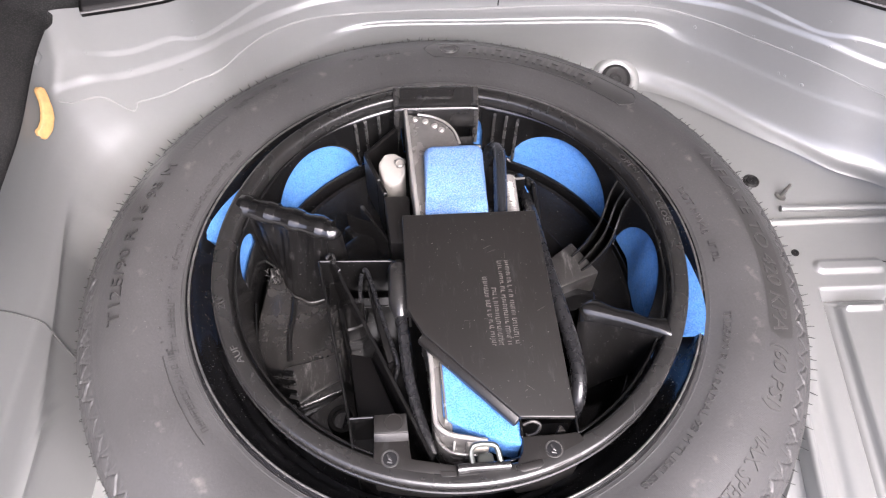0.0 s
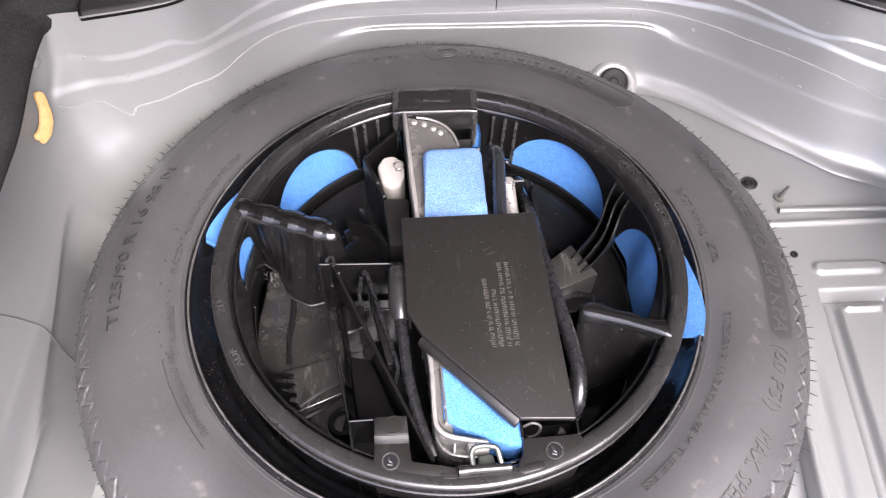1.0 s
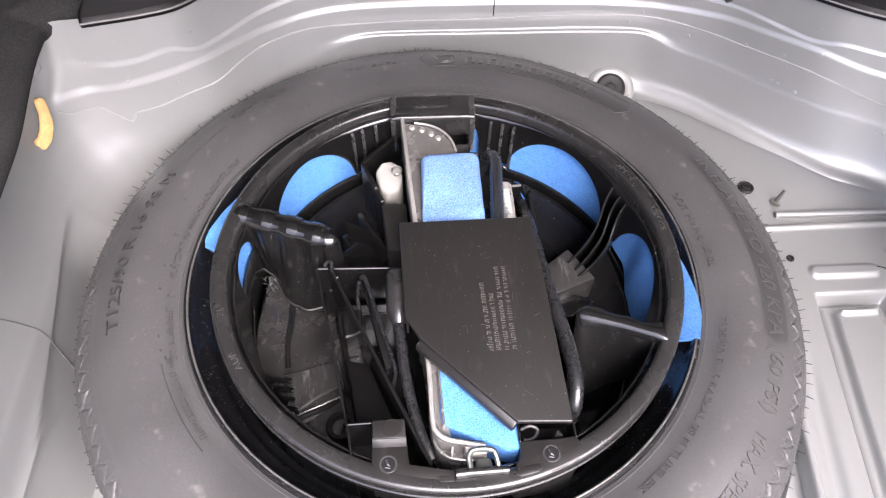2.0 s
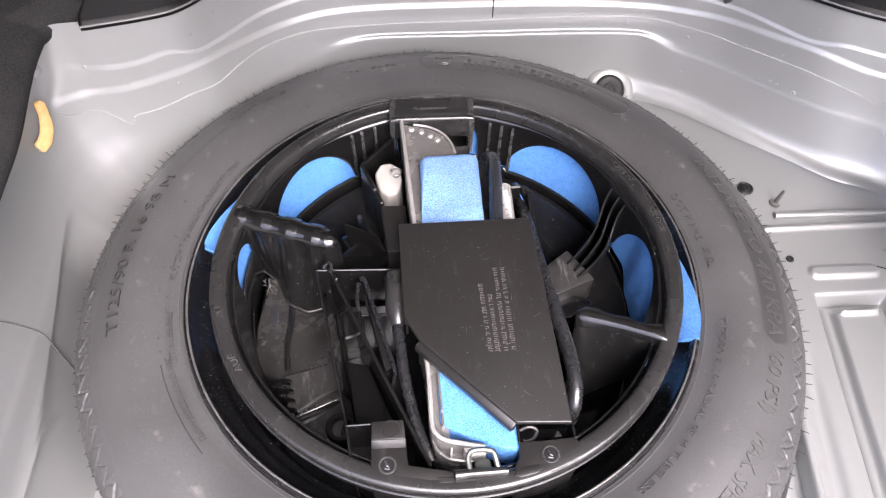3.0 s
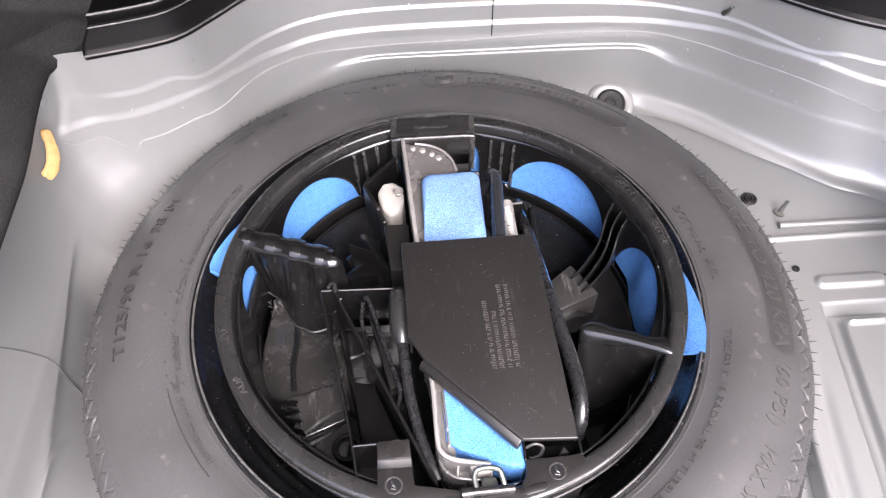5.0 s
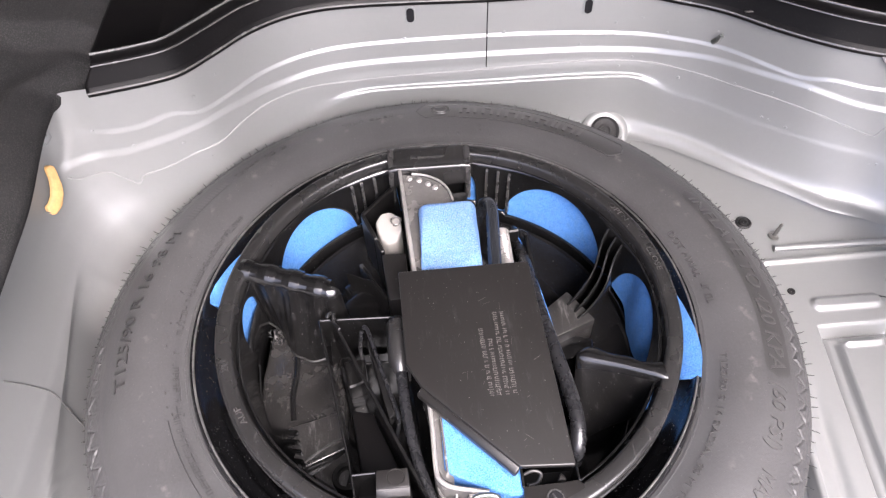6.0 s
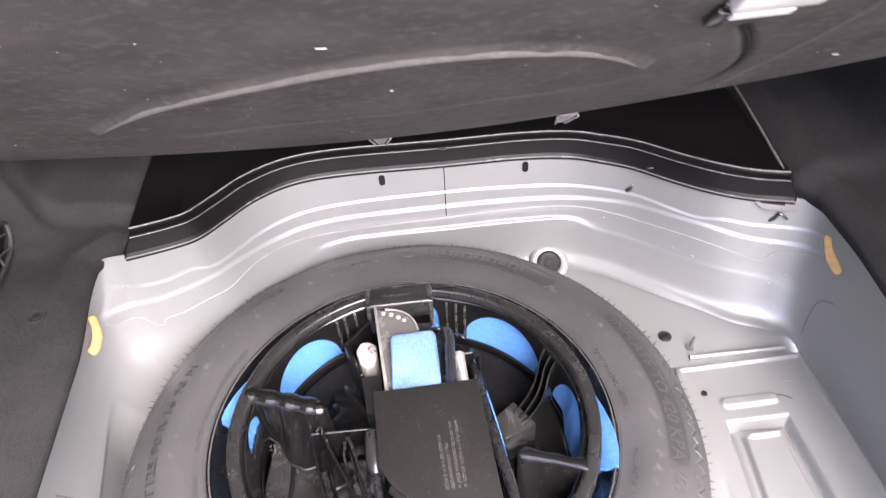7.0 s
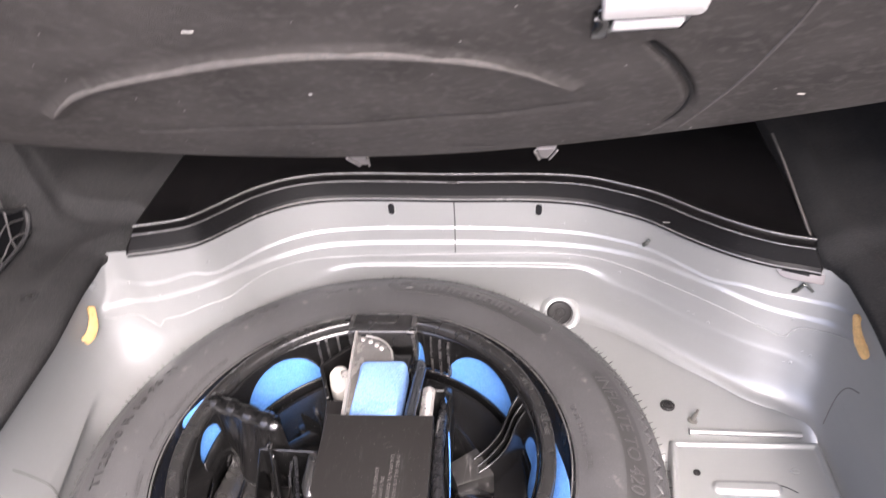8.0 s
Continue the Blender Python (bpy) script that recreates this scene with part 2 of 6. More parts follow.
def tube(pts, r, n=10, caps=True, bm=None):
    """A round bar along points; r may be a list."""
    bm = bm or bmesh.new()
    pts = [Vector(p) for p in pts]
    rs = r if isinstance(r, (list, tuple)) else [r] * len(pts)
    rings = []
    side = None
    for i, p in enumerate(pts):
        d = (pts[min(i + 1, len(pts) - 1)] - pts[max(i - 1, 0)]).normalized()
        if side is None:
            side = d.orthogonal().normalized()
        side = (side - d * side.dot(d)).normalized()
        other = d.cross(side)
        rings.append([bm.verts.new(p + rs[i] * (math.cos(2 * math.pi * k / n) * side + math.sin(2 * math.pi * k / n) * other)) for k in range(n)])
    for a, b in zip(rings, rings[1:]):
        for k in range(n):
            bm.faces.new((a[k], a[(k + 1) % n], b[(k + 1) % n], b[k]))
    if caps:
        bm.faces.new(rings[0][::-1])
        bm.faces.new(rings[-1])
    return bm


def lerp(a, b, t):
    return a + (b - a) * t


def smoothstep(a, b, x):
    t = min(1.0, max(0.0, (x - a) / (b - a)))
    return t * t * (3 - 2 * t)


def lettering(text, size, depth):
    """A mesh of raised letters, its line starting at the origin."""
    cu = bpy.data.curves.new("letters", "FONT")
    cu.body, cu.size, cu.extrude, cu.resolution_u = text, size, depth, 3
    ob = new("letters", cu)
    bpy.context.view_layer.update()
    me = bpy.data.meshes.new_from_object(ob.evaluated_get(bpy.context.evaluated_depsgraph_get()))
    bpy.data.objects.remove(ob)
    bm = bmesh.new()
    bm.from_mesh(me)
    bpy.data.meshes.remove(me)
    return bm


# ---- boot pan ----
# stations round the pan: upper edge x, y, z, foot x, y, z, share of ridges, share of the long bead
STATIONS = [
    (-0.405, -0.75, 0.10, -0.345, -0.75, -0.094, 0, 0),
    (-0.402, -0.35, 0.10, -0.338, -0.35, -0.094, 0, 0),
    (-0.398, -0.05, 0.10, -0.332, -0.05, -0.094, 0.05, 0),
    (-0.392, 0.09, 0.10, -0.322, 0.06, -0.094, 0.25, 0),
    (-0.378, 0.165, 0.10, -0.302, 0.12, -0.094, 0.5, 0),
    (-0.345, 0.198, 0.104, -0.277, 0.16, -0.094, 0.7, 0),
    (-0.308, 0.205, 0.105, -0.25, 0.185, -0.094, 1, 0),
    (-0.26, 0.218, 0.104, -0.222, 0.21, -0.094, 1, 0),
    (-0.233, 0.231, 0.103, -0.20, 0.227, -0.094, 1, 0),
    (-0.207, 0.261, 0.101, -0.178, 0.248, -0.094, 1, 0),
    (-0.173, 0.298, 0.100, -0.145, 0.27, -0.094, 1, 0),
    (-0.125, 0.327, 0.098, -0.105, 0.29, -0.094, 1, 0.2),
    (-0.06, 0.341, 0.094, -0.05, 0.300, -0.094, 1, 1),
    (0.075, 0.346, 0.088, 0.07, 0.300, -0.094, 1, 1),
    (0.178, 0.349, 0.085, 0.18, 0.298, -0.094, 1, 1),
    (0.245, 0.343, 0.083, 0.245, 0.295, -0.092, 1, 1),
    (0.288, 0.328, 0.081, 0.288, 0.275, -0.09, 1, 0.1),
    (0.327, 0.306, 0.081, 0.322, 0.250, -0.09, 1, 0),
    (0.37, 0.268, 0.0815, 0.362, 0.218, -0.09, 1, 0),
    (0.41, 0.236, 0.083, 0.400, 0.190, -0.09, 1, 0),
    (0.45, 0.217, 0.082, 0.440, 0.158, -0.09, 1, 0),
    (0.495, 0.203, 0.082, 0.480, 0.138, -0.09, 0.8, 0),
    (0.53, 0.18, 0.086, 0.503, 0.115, -0.09, 0.3, 0),
    (0.55, 0.12, 0.09, 0.503, 0.06, -0.100, 0, 0),
    (0.56, -0.05, 0.09, 0.503, -0.06, -0.106, 0, 0),
    (0.565, -0.35, 0.09, 0.505, -0.35, -0.106, 0, 0),
    (0.565, -0.75, 0.09, 0.505, -0.75, -0.106, 0, 0),
]
RIDGED = [(0, 0), (.019, .09), (.038, .18), (.056, .245), (.0625, .268), (.068, .285), (.076, .31), (.093, .36), (.106, .395), (.113, .412), (.121, .43), (.137, .46),
          (.180, .51), (.225, .56), (.270, .60), (.320, .64), (.380, .68), (.46, .76), (.55, .85), (.65, .925), (.80, .975), (1, 1)]
BEADED = RIDGED[:12] + [(.195, .51), (.230, .55), (.262, .565), (.335, .572), (.370, .59), (.40, .66), (.48, .80), (.59, .90), (.78, .97), (1, 1)]
PLAIN = [(0, 0), (.02, .06), (.04, .12), (.07, .19), (.10, .25), (.13, .31), (.16, .36), (.19, .41), (.22, .46), (.25, .51), (.29, .56), (.33, .61),
         (.37, .65), (.41, .69), (.45, .73), (.50, .77), (.55, .82), (.62, .88), (.70, .93), (.79, .965), (.89, .988), (1, 1)]
# two pressed folds that run round the wall: station number, share of the height
CREST_A = [(54, .19), (69, .203), (75, .235), (82, .252), (89, .268), (93, .258), (99, .222), (106, .252), (113, .285), (124, .293), (136, .289), (156, .288), (168, .282), (178, .268), (185, .268), (194, .286), (206, .296), (215, .293), (235, .276), (243, .266), (251, .274), (263, .294), (270, .242), (276, .248), (286, .257), (320, .24)]
CREST_B = [(50, .32), (61, .337), (67, .362), (77, .377), (86, .382), (95, .362), (108, .342), (122, .350), (134, .378), (144, .396), (161, .40), (171, .395), (182, .386), (194, .398), (207, .404), (215, .396), (225, .380), (236, .360), (244, .342), (252, .330), (263, .318), (270, .332), (278, .354), (288, .378), (325, .36)]



def between(table, u):
    """The value of a table at u, on straight runs with slightly eased joints."""
    def straight(q):
        for (a, x), (b, y) in zip(table, table[1:]):
            if a <= q <= b:
                return lerp(x, y, (q - a) / (b - a))
        return table[0][1] if q < table[0][0] else table[-1][1]
    return sum(straight(u + k) for k in (-4, -2, 0, 2, 4)) / 5


SUB = 8


def along(stations, per):
    return smooth_path([Vector(s) for s in stations], per)


class Wall:
    """The pan's wall as a surface over a station number and a profile number."""
    def __init__(self):
        self.per = 14
        n = len(STATIONS)
        self.top = smooth_path([s[0:3] for s in STATIONS], self.per)
        self.foot = smooth_path([s[3:6] for s in STATIONS], self.per)
        w = smooth_path([(s[6], s[7], 0) for s in STATIONS], self.per)
        self.kind = [(min(1, max(0, p.x)), min(1, max(0, p.y))) for p in w]
        self.n, self.m, self.fine = len(self.top), len(PLAIN), len(PLAIN_FINE)

    def at(self, i, j):
        """A place for a whole station number and a finely split profile number."""
        r, b = self.kind[i]
        def mixed(k):
            p, q, s = PLAIN_FINE[j][k], RIDGED_FINE[j][k], BEADED_FINE[j][k]
            return lerp(p, lerp(q, s, b), r)
        a, w = mixed(0), mixed(1)
        t, f = self.top[i], self.foot[i]
        gap = max(0.03, math.hypot(t.x - f.x, t.y - f.y))
        v = j / SUB
        end = 1 - smoothstep(312, 324, i)
        for line, start, deep in ((CREST_A, 60, 0.0021), (CREST_B, 50, 0.0028)):
            c = between(line, i)
            soft = (0.014 if line is CREST_A else 0.020) + 0.006 * (1 - smoothstep(80, 120, i))
            on = smoothstep(start, start + 30, i) * end
            a += on * deep / gap * smoothstep(c - soft, c + soft, w) * (1 - smoothstep(0.45, 0.75, w))
        # the side beside the wheel bulges before it drops to the well
        a += 0.26 * math.sin(math.pi * w) * (1 - smoothstep(26, 52, i))
        p = Vector((lerp(t.x, f.x, a), lerp(t.y, f.y, a), lerp(t.z, f.z, w)))
        # folds pressed in the left corner, and the rolled edge at the right foot
        lift = 0.0006 * max(0.0, 1 - abs(i - 65.4 - 0.2 * (v - 12)) / 4.0) * smoothstep(8, 11, v) * (1 - smoothstep(16.5, 19.5, v))
        lift -= 0.0016 * math.exp(-((i - 66.5 + (v - 3.2) * 1.57) / 1.6) ** 2) * (1 - smoothstep(5.5, 7.5, v))
        lift += 0.0022 * math.exp(-((v - 19.7 - 0.018 * max(0, i - 235)) / 0.55) ** 2) * smoothstep(208, 222, i) * (1 - smoothstep(285, 298, i))
        # steeper side of the well beside the tyre
        near = smoothstep(0.115, 0.06, p.y) if p.x < -0.2 else 0.0
        if near > 0:
            edge = max(-0.086, -0.0623 + 0.24 * (p.y + 0.006))
            t = (edge - p.z) / (edge + 0.094)
            if t > 0:
                x = -0.3586 - 0.39 * (edge + 0.0623) + 0.055 * (max(p.y, -0.14) + 0.006) + 0.008 * t
                p = p.lerp(Vector((lerp(p.x, x, smoothstep(0.0, 0.25, t)), p.y, lerp(edge, -0.210, t ** 1.5))), near)
        if abs(lift) > 1e-6:
            p += Vector((0.05 - p.x, -p.y, 0.35 - p.z)).normalized() * lift
        return p

    def place(self, u, v):
        """A place on the wall for fractional numbers."""
        v = v * SUB
        i, j = min(int(u), self.n - 2), min(int(v), self.fine - 2)
        du, dv = u - i, v - j
        return self.at(i, j).lerp(self.at(i + 1, j), du).lerp(self.at(i, j + 1).lerp(self.at(i + 1, j + 1), du), dv)

    def u_of_x(self, x):
        for i in range(60, self.n - 1):
            if self.top[i].x <= x <= self.top[i + 1].x:
                return i + (x - self.top[i].x) / (self.top[i + 1].x - self.top[i].x)
        return 0

    def out(self, u, v):
        e = 0.3
        a = self.place(min(u + e, self.n - 1.01), v) - self.place(max(u - e, 0), v)
        b = self.place(u, min(v + e, self.m - 1.01)) - self.place(u, max(v - e, 0))
        n = a.cross(b).normalized()
        return n if n.dot(Vector((0.05, 0, 0.6)) - self.place(u, v)) > 0 else -n


def refined(profile):
    return [(p.x, p.y) for p in smooth_path([(a, w, 0) for a, w in profile], SUB)]


PLAIN_FINE, RIDGED_FINE, BEADED_FINE = refined(PLAIN), refined(RIDGED), refined(BEADED)
WALL = Wall()
WELL_R = 0.324


def build_pan():
    pan = finish("floor", grid([[WALL.at(i, j) for j in range(WALL.fine)] for i in range(WALL.n)]), PAINT, angle=60)
    tagged(pan, "silver-grey painted pressed steel boot pan round the wheel", "boot floor", kind="structure")
    # flat floor round the well, then the well's side and bottom
    rows = []
    n = 240
    for i in range(n):
        a = 2 * math.pi * i / n
        c, s = math.cos(a), math.sin(a)
        k = min((0.53 if c > 0 else 0.40) / max(abs(c), 1e-6), (0.34 if s > 0 else 0.75) / max(abs(s), 1e-6))
        k = max(k, WELL_R + 0.01)
        side = 0.118 * smoothstep(-0.5, -0.75, c) * smoothstep(0.36, 0.22, s)
        row = [(c * r, s * r, max(-0.210, z - side)) for r, z in ((0.0, -0.130), (0.2, -0.130), (WELL_R - 0.012, -0.130), (WELL_R - 0.004, -0.126), (WELL_R, -0.115), (WELL_R + 0.003, -0.098), (WELL_R + 0.008, -0.0925))]
        deg = math.degrees(a) if a < math.pi else math.degrees(a) - 360
        sunk = 0.015 * smoothstep(16, 9, deg) * smoothstep(-84, -74, deg)
        row += [(c * lerp(WELL_R + 0.01, k, f), s * lerp(WELL_R + 0.01, k, f), -0.092 - sunk - side) for f in (0, 0.2, 0.5, 1)]
        rows.append(row)
    part("well", grid(rows, closed_u=True), PAINT, pan)
    # sealed joint line that wanders along the wall
    run = [(61, 7.3), (64, 8.6), (71, 10.0), (75.8, 12.0), (79.2, 13.3), (81.5, 12.9), (82.5, 12.6), (89.8, 12.5), (100.8, 11.8), (116.5, 11.7), (131.5, 11.1), (146.2, 11.3), (164.5, 11.8), (190, 11.4), (215, 11.3),
           (240, 11.4), (250.5, 11.1), (261, 11.0), (271.5, 11.4), (281.8, 12.1), (288.5, 12.5), (291, 11.3), (295.5, 9.4), (310.8, 6.8)]
    pts = []
    for p in smooth_path([(u, v, 0) for u, v in run], 9):
        pts.append(WALL.place(p.x, p.y) + WALL.out(p.x, p.y) * (0.0003 + 0.0002 * math.sin(p.x * 1.7)))
    part("seam_bead", tube(pts, [0.0008 + 0.0003 * math.sin(k * 0.9) for k in range(len(pts))], 6), SEALER, pan, "thin raised bead of seam sealer")
    u = WALL.u_of_x(0.076)
    part("panel_joint", tube([WALL.place(u, v / 4) + WALL.out(u, v / 4) * 0.0001 for v in range(1, 46)], 0.0007, 6), VOID, pan, "dark vertical joint between two pressings")
    return pan


PAN = build_pan()


# ---- black sill trim and the near-black bulkhead behind it ----
def build_trim():
    first, last = 84, 294
    rows = []
    for i in range(first, last + 1):
        p = WALL.top[i]
        q = WALL.top[min(i + 1, WALL.n - 1)] - WALL.top[i - 1]
        n = Vector((-q.y, q.x, 0)).normalized()
        if n.y < 0:
            n = -n
        z = p.z
        up = 0.027 + 0.003 * smoothstep(0.1, 0.45, p.x)
        prof = [(0.004, -0.009), (-0.0035, -0.0075), (-0.0048, -0.0025), (-0.0040, -0.001), (-0.0012, 0.0015), (0.0, 0.006), (0.003, up - 0.010), (0.0035, up - 0.007), (0.0005, up - 0.0055),
                (0.0008, up - 0.003), (0.0055, up - 0.002), (0.0085, up - 0.0005), (0.010, up + 0.0012), (0.0125, up + 0.0008), (0.018, up - 0.002)]
        # slanting ends: the foot runs on past the upper edge
        d = q.normalized()
        slant = max(0.0, 1 - (i - first) / 16) - max(0.0, 1 - (last - i) / 16)
        rows.append([p + n * a + Vector((0, 0, b)) + d * slant * lerp(-0.005, 0.009, smoothstep(0.0, up, b)) for a, b in prof])
    deep = []
    for r in rows:
        p = r[-1]
        deep.append(r + [Vector((p.x, lerp(p.y, 0.60, f), p.z + 0.004 * f)) for f in (0.15, 0.5, 1.0)])
    ob = finish("trim", grid(deep), TRIM_BLACK, angle=30)
    solid = ob.modifiers.new("thick", "SOLIDIFY")
    solid.thickness, solid.offset = 0.002, -1
    tagged(ob, "satin black plastic sill trim along the boot front", "trim", kind="structure")
    # pale beads put the highlights of the trim's edges in the colour
    for name, k, r in (("lower_edge", 2, 0.0011), ("groove_edge", 8, 0.0008), ("upper_edge", 12, 0.0012)):
        part(name, tube([row[k] for row in rows], r, 8), TRIM_EDGE, ob, "rounded edge with its highlight in a paler colour")
    for x in (0.0755, 0.345):
        u = WALL.u_of_x(x)
        p = WALL.place(u, 0)
        bm = prism([(-0.006, -0.0015), (0.006, -0.0015), (0.006, 0.0015), (-0.006, 0.0015)], 0, 0.0012, 0.0004, 1)
        clip = part("clip_tab", bm, PLASTIC_WORN, ob)
        clip.location = p + Vector((0, -0.002, 0.0215 if x < 0.2 else 0.003))
    return ob


build_trim()
# near-black colour stands for the deep shade behind the boot
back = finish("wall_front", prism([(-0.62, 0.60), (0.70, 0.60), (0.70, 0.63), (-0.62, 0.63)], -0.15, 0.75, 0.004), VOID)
tagged(back, "near-black bulkhead behind the boot, its shade in the colour", "wall", kind="structure")


# out of view; added to keep sky light off the boot's front
shelf = finish("sky_blocker", prism([(-0.75, -0.02), (0.80, -0.02), (0.80, 0.64), (-0.75, 0.64)], 0.57, 0.61, 0.004), VOID)
tagged(shelf, "added dark panel over the boot, out of view, blocking the sky", "shelf", kind="structure")


# ---- carpeted sides ----
def build_side(sign):
    """A carpeted side with a ledge over the steel edge and an upright lining."""
    rows = []
    stations = 420
    for i in range(stations + 1):
        y = lerp(-0.85, 0.595, i / stations)
        if sign < 0:
            edge = -0.330 - 0.004 * smoothstep(-0.1, -0.4, y) - 0.012 * smoothstep(0.05, 0.18, y) + 0.040 * min(1.0, max(0.0, (y - 0.1960) / 0.040))
            lift = 0.1 + 0.022 * smoothstep(0.246, 0.268, y) + 0.004 * math.sin(y * 9)
            deep = 0.020 * smoothstep(0.246, 0.268, y)
        else:
            edge = 0.503 + 0.007 * smoothstep(0.0, 0.12, y) - 0.018 * smoothstep(0.18, 0.21, y) + 0.016 * smoothstep(0.225, 0.45, y)
            lift = 0.1 + 0.012 * smoothstep(0.19, 0.22, y) + 0.003 * math.sin(y * 8 + 1)
            deep = 0.02 * smoothstep(0.195, 0.22, y)
        # out of view the lining drops to admit sky light, less on the right
        up = smoothstep(-0.50, -0.06, y) if sign < 0 else smoothstep(-0.80, -0.30, y)
        w = 0.0012 * math.sin(y * 60) + 0.001 * math.sin(y * 23 + 1)
        e = abs(edge)
        s = -1 if sign < 0 else 1
        prof = [(e + 0.05, lift - 0.055), (e + 0.016, lift - 0.03 - deep), (e + 0.002, lift - 0.012 - deep), (e, lift - 0.004), (e + 0.003, lift + 0.001), (e + 0.012, lift + 0.007), (e + 0.024, lift + 0.013),
                (e + 0.030, lift + 0.0145), (e + 0.036, lift + 0.013 + w), (e + 0.06, lift + 0.014 + w), (e + 0.085, lift + 0.018 + w), (e + 0.099, lift + 0.026), (e + 0.106, lift + 0.042),
                (e + 0.112, lift + lerp(0.05, 0.08, up)), (e + 0.122, lift + lerp(0.06, 0.16, up)), (e + 0.15, lift + lerp(0.07, 0.30, up)), (e + 0.18, lift + lerp(0.08, 0.55, up))]
        rows.append([(s * x, y, z) for x, z in prof])
    name = "wall_left" if sign < 0 else "wall_right"
    ob = finish(name, grid(rows), CARPET, angle=80)
    solid = ob.modifiers.new("thick", "SOLIDIFY")
    solid.thickness, solid.offset = 0.006, 1
    tagged(ob, "dark grey carpeted boot side lining with a ledge", "side lining", kind="structure")
    if sign > 0:
        rim = [(0.5035, 0.4456, 0.1190), (0.5000, 0.3882, 0.1175), (0.4960, 0.3365, 0.1155), (0.4910, 0.2740, 0.1125), (0.4885, 0.2276, 0.1085)]
        part("lining_edge", tube(smooth_path(rim, 6), 0.0017, 8), HOOK_GREY, ob, "pale worn edge of the lining")
    return ob


build_side(-1)
build_side(1)


# ---- lifted floor board ----
SLOPE = 0.93
UP = Vector((0, -1, SLOPE)).normalized()
OUTWARD = Vector((0, -SLOPE, -1)).normalized()


def on_board(x, y, off=0.0):
    """A place on the board's felt face; off: proud of it towards the wheel."""
    return Vector((x, y, 0.404 - SLOPE * y)) + OUTWARD * off


def from_line(px, py, line):
    best = 1e9
    for (ax, ay), (bx, by) in zip(line, line[1:]):
        dx, dy = bx - ax, by - ay
        t = min(1, max(0, ((px - ax) * dx + (py - ay) * dy) / (dx * dx + dy * dy)))
        best = min(best, math.hypot(px - ax - t * dx, py - ay - t * dy))
    return best


ARCH = [(-0.2, 0.0325), (-0.165, 0.0055), (-0.124, -0.0165), (-0.061, -0.0355), (0.003, -0.0495), (0.063, -0.0525), (0.116, -0.0445), (0.156, -0.0295), (0.197, 0.0025)]
GROOVE = [(0.237, -0.048), (0.254, -0.027), (0.274, 0.005), (0.283, 0.033), (0.280, 0.065), (0.263, 0.098), (0.22, 0.115), (0.1, 0.125)]
SCORE = [(0.305, -0.10), (0.307, -0.053), (0.304, 0.007), (0.291, 0.081)]
CREASE = [(-0.157, 0.072), (0.016, 0.067), (0.15, 0.050), (0.215, 0.030)]
ARCH_LEFT = [(-0.335, 0.02), (-0.30, -0.02), (-0.26, -0.045), (-0.22, -0.052)]


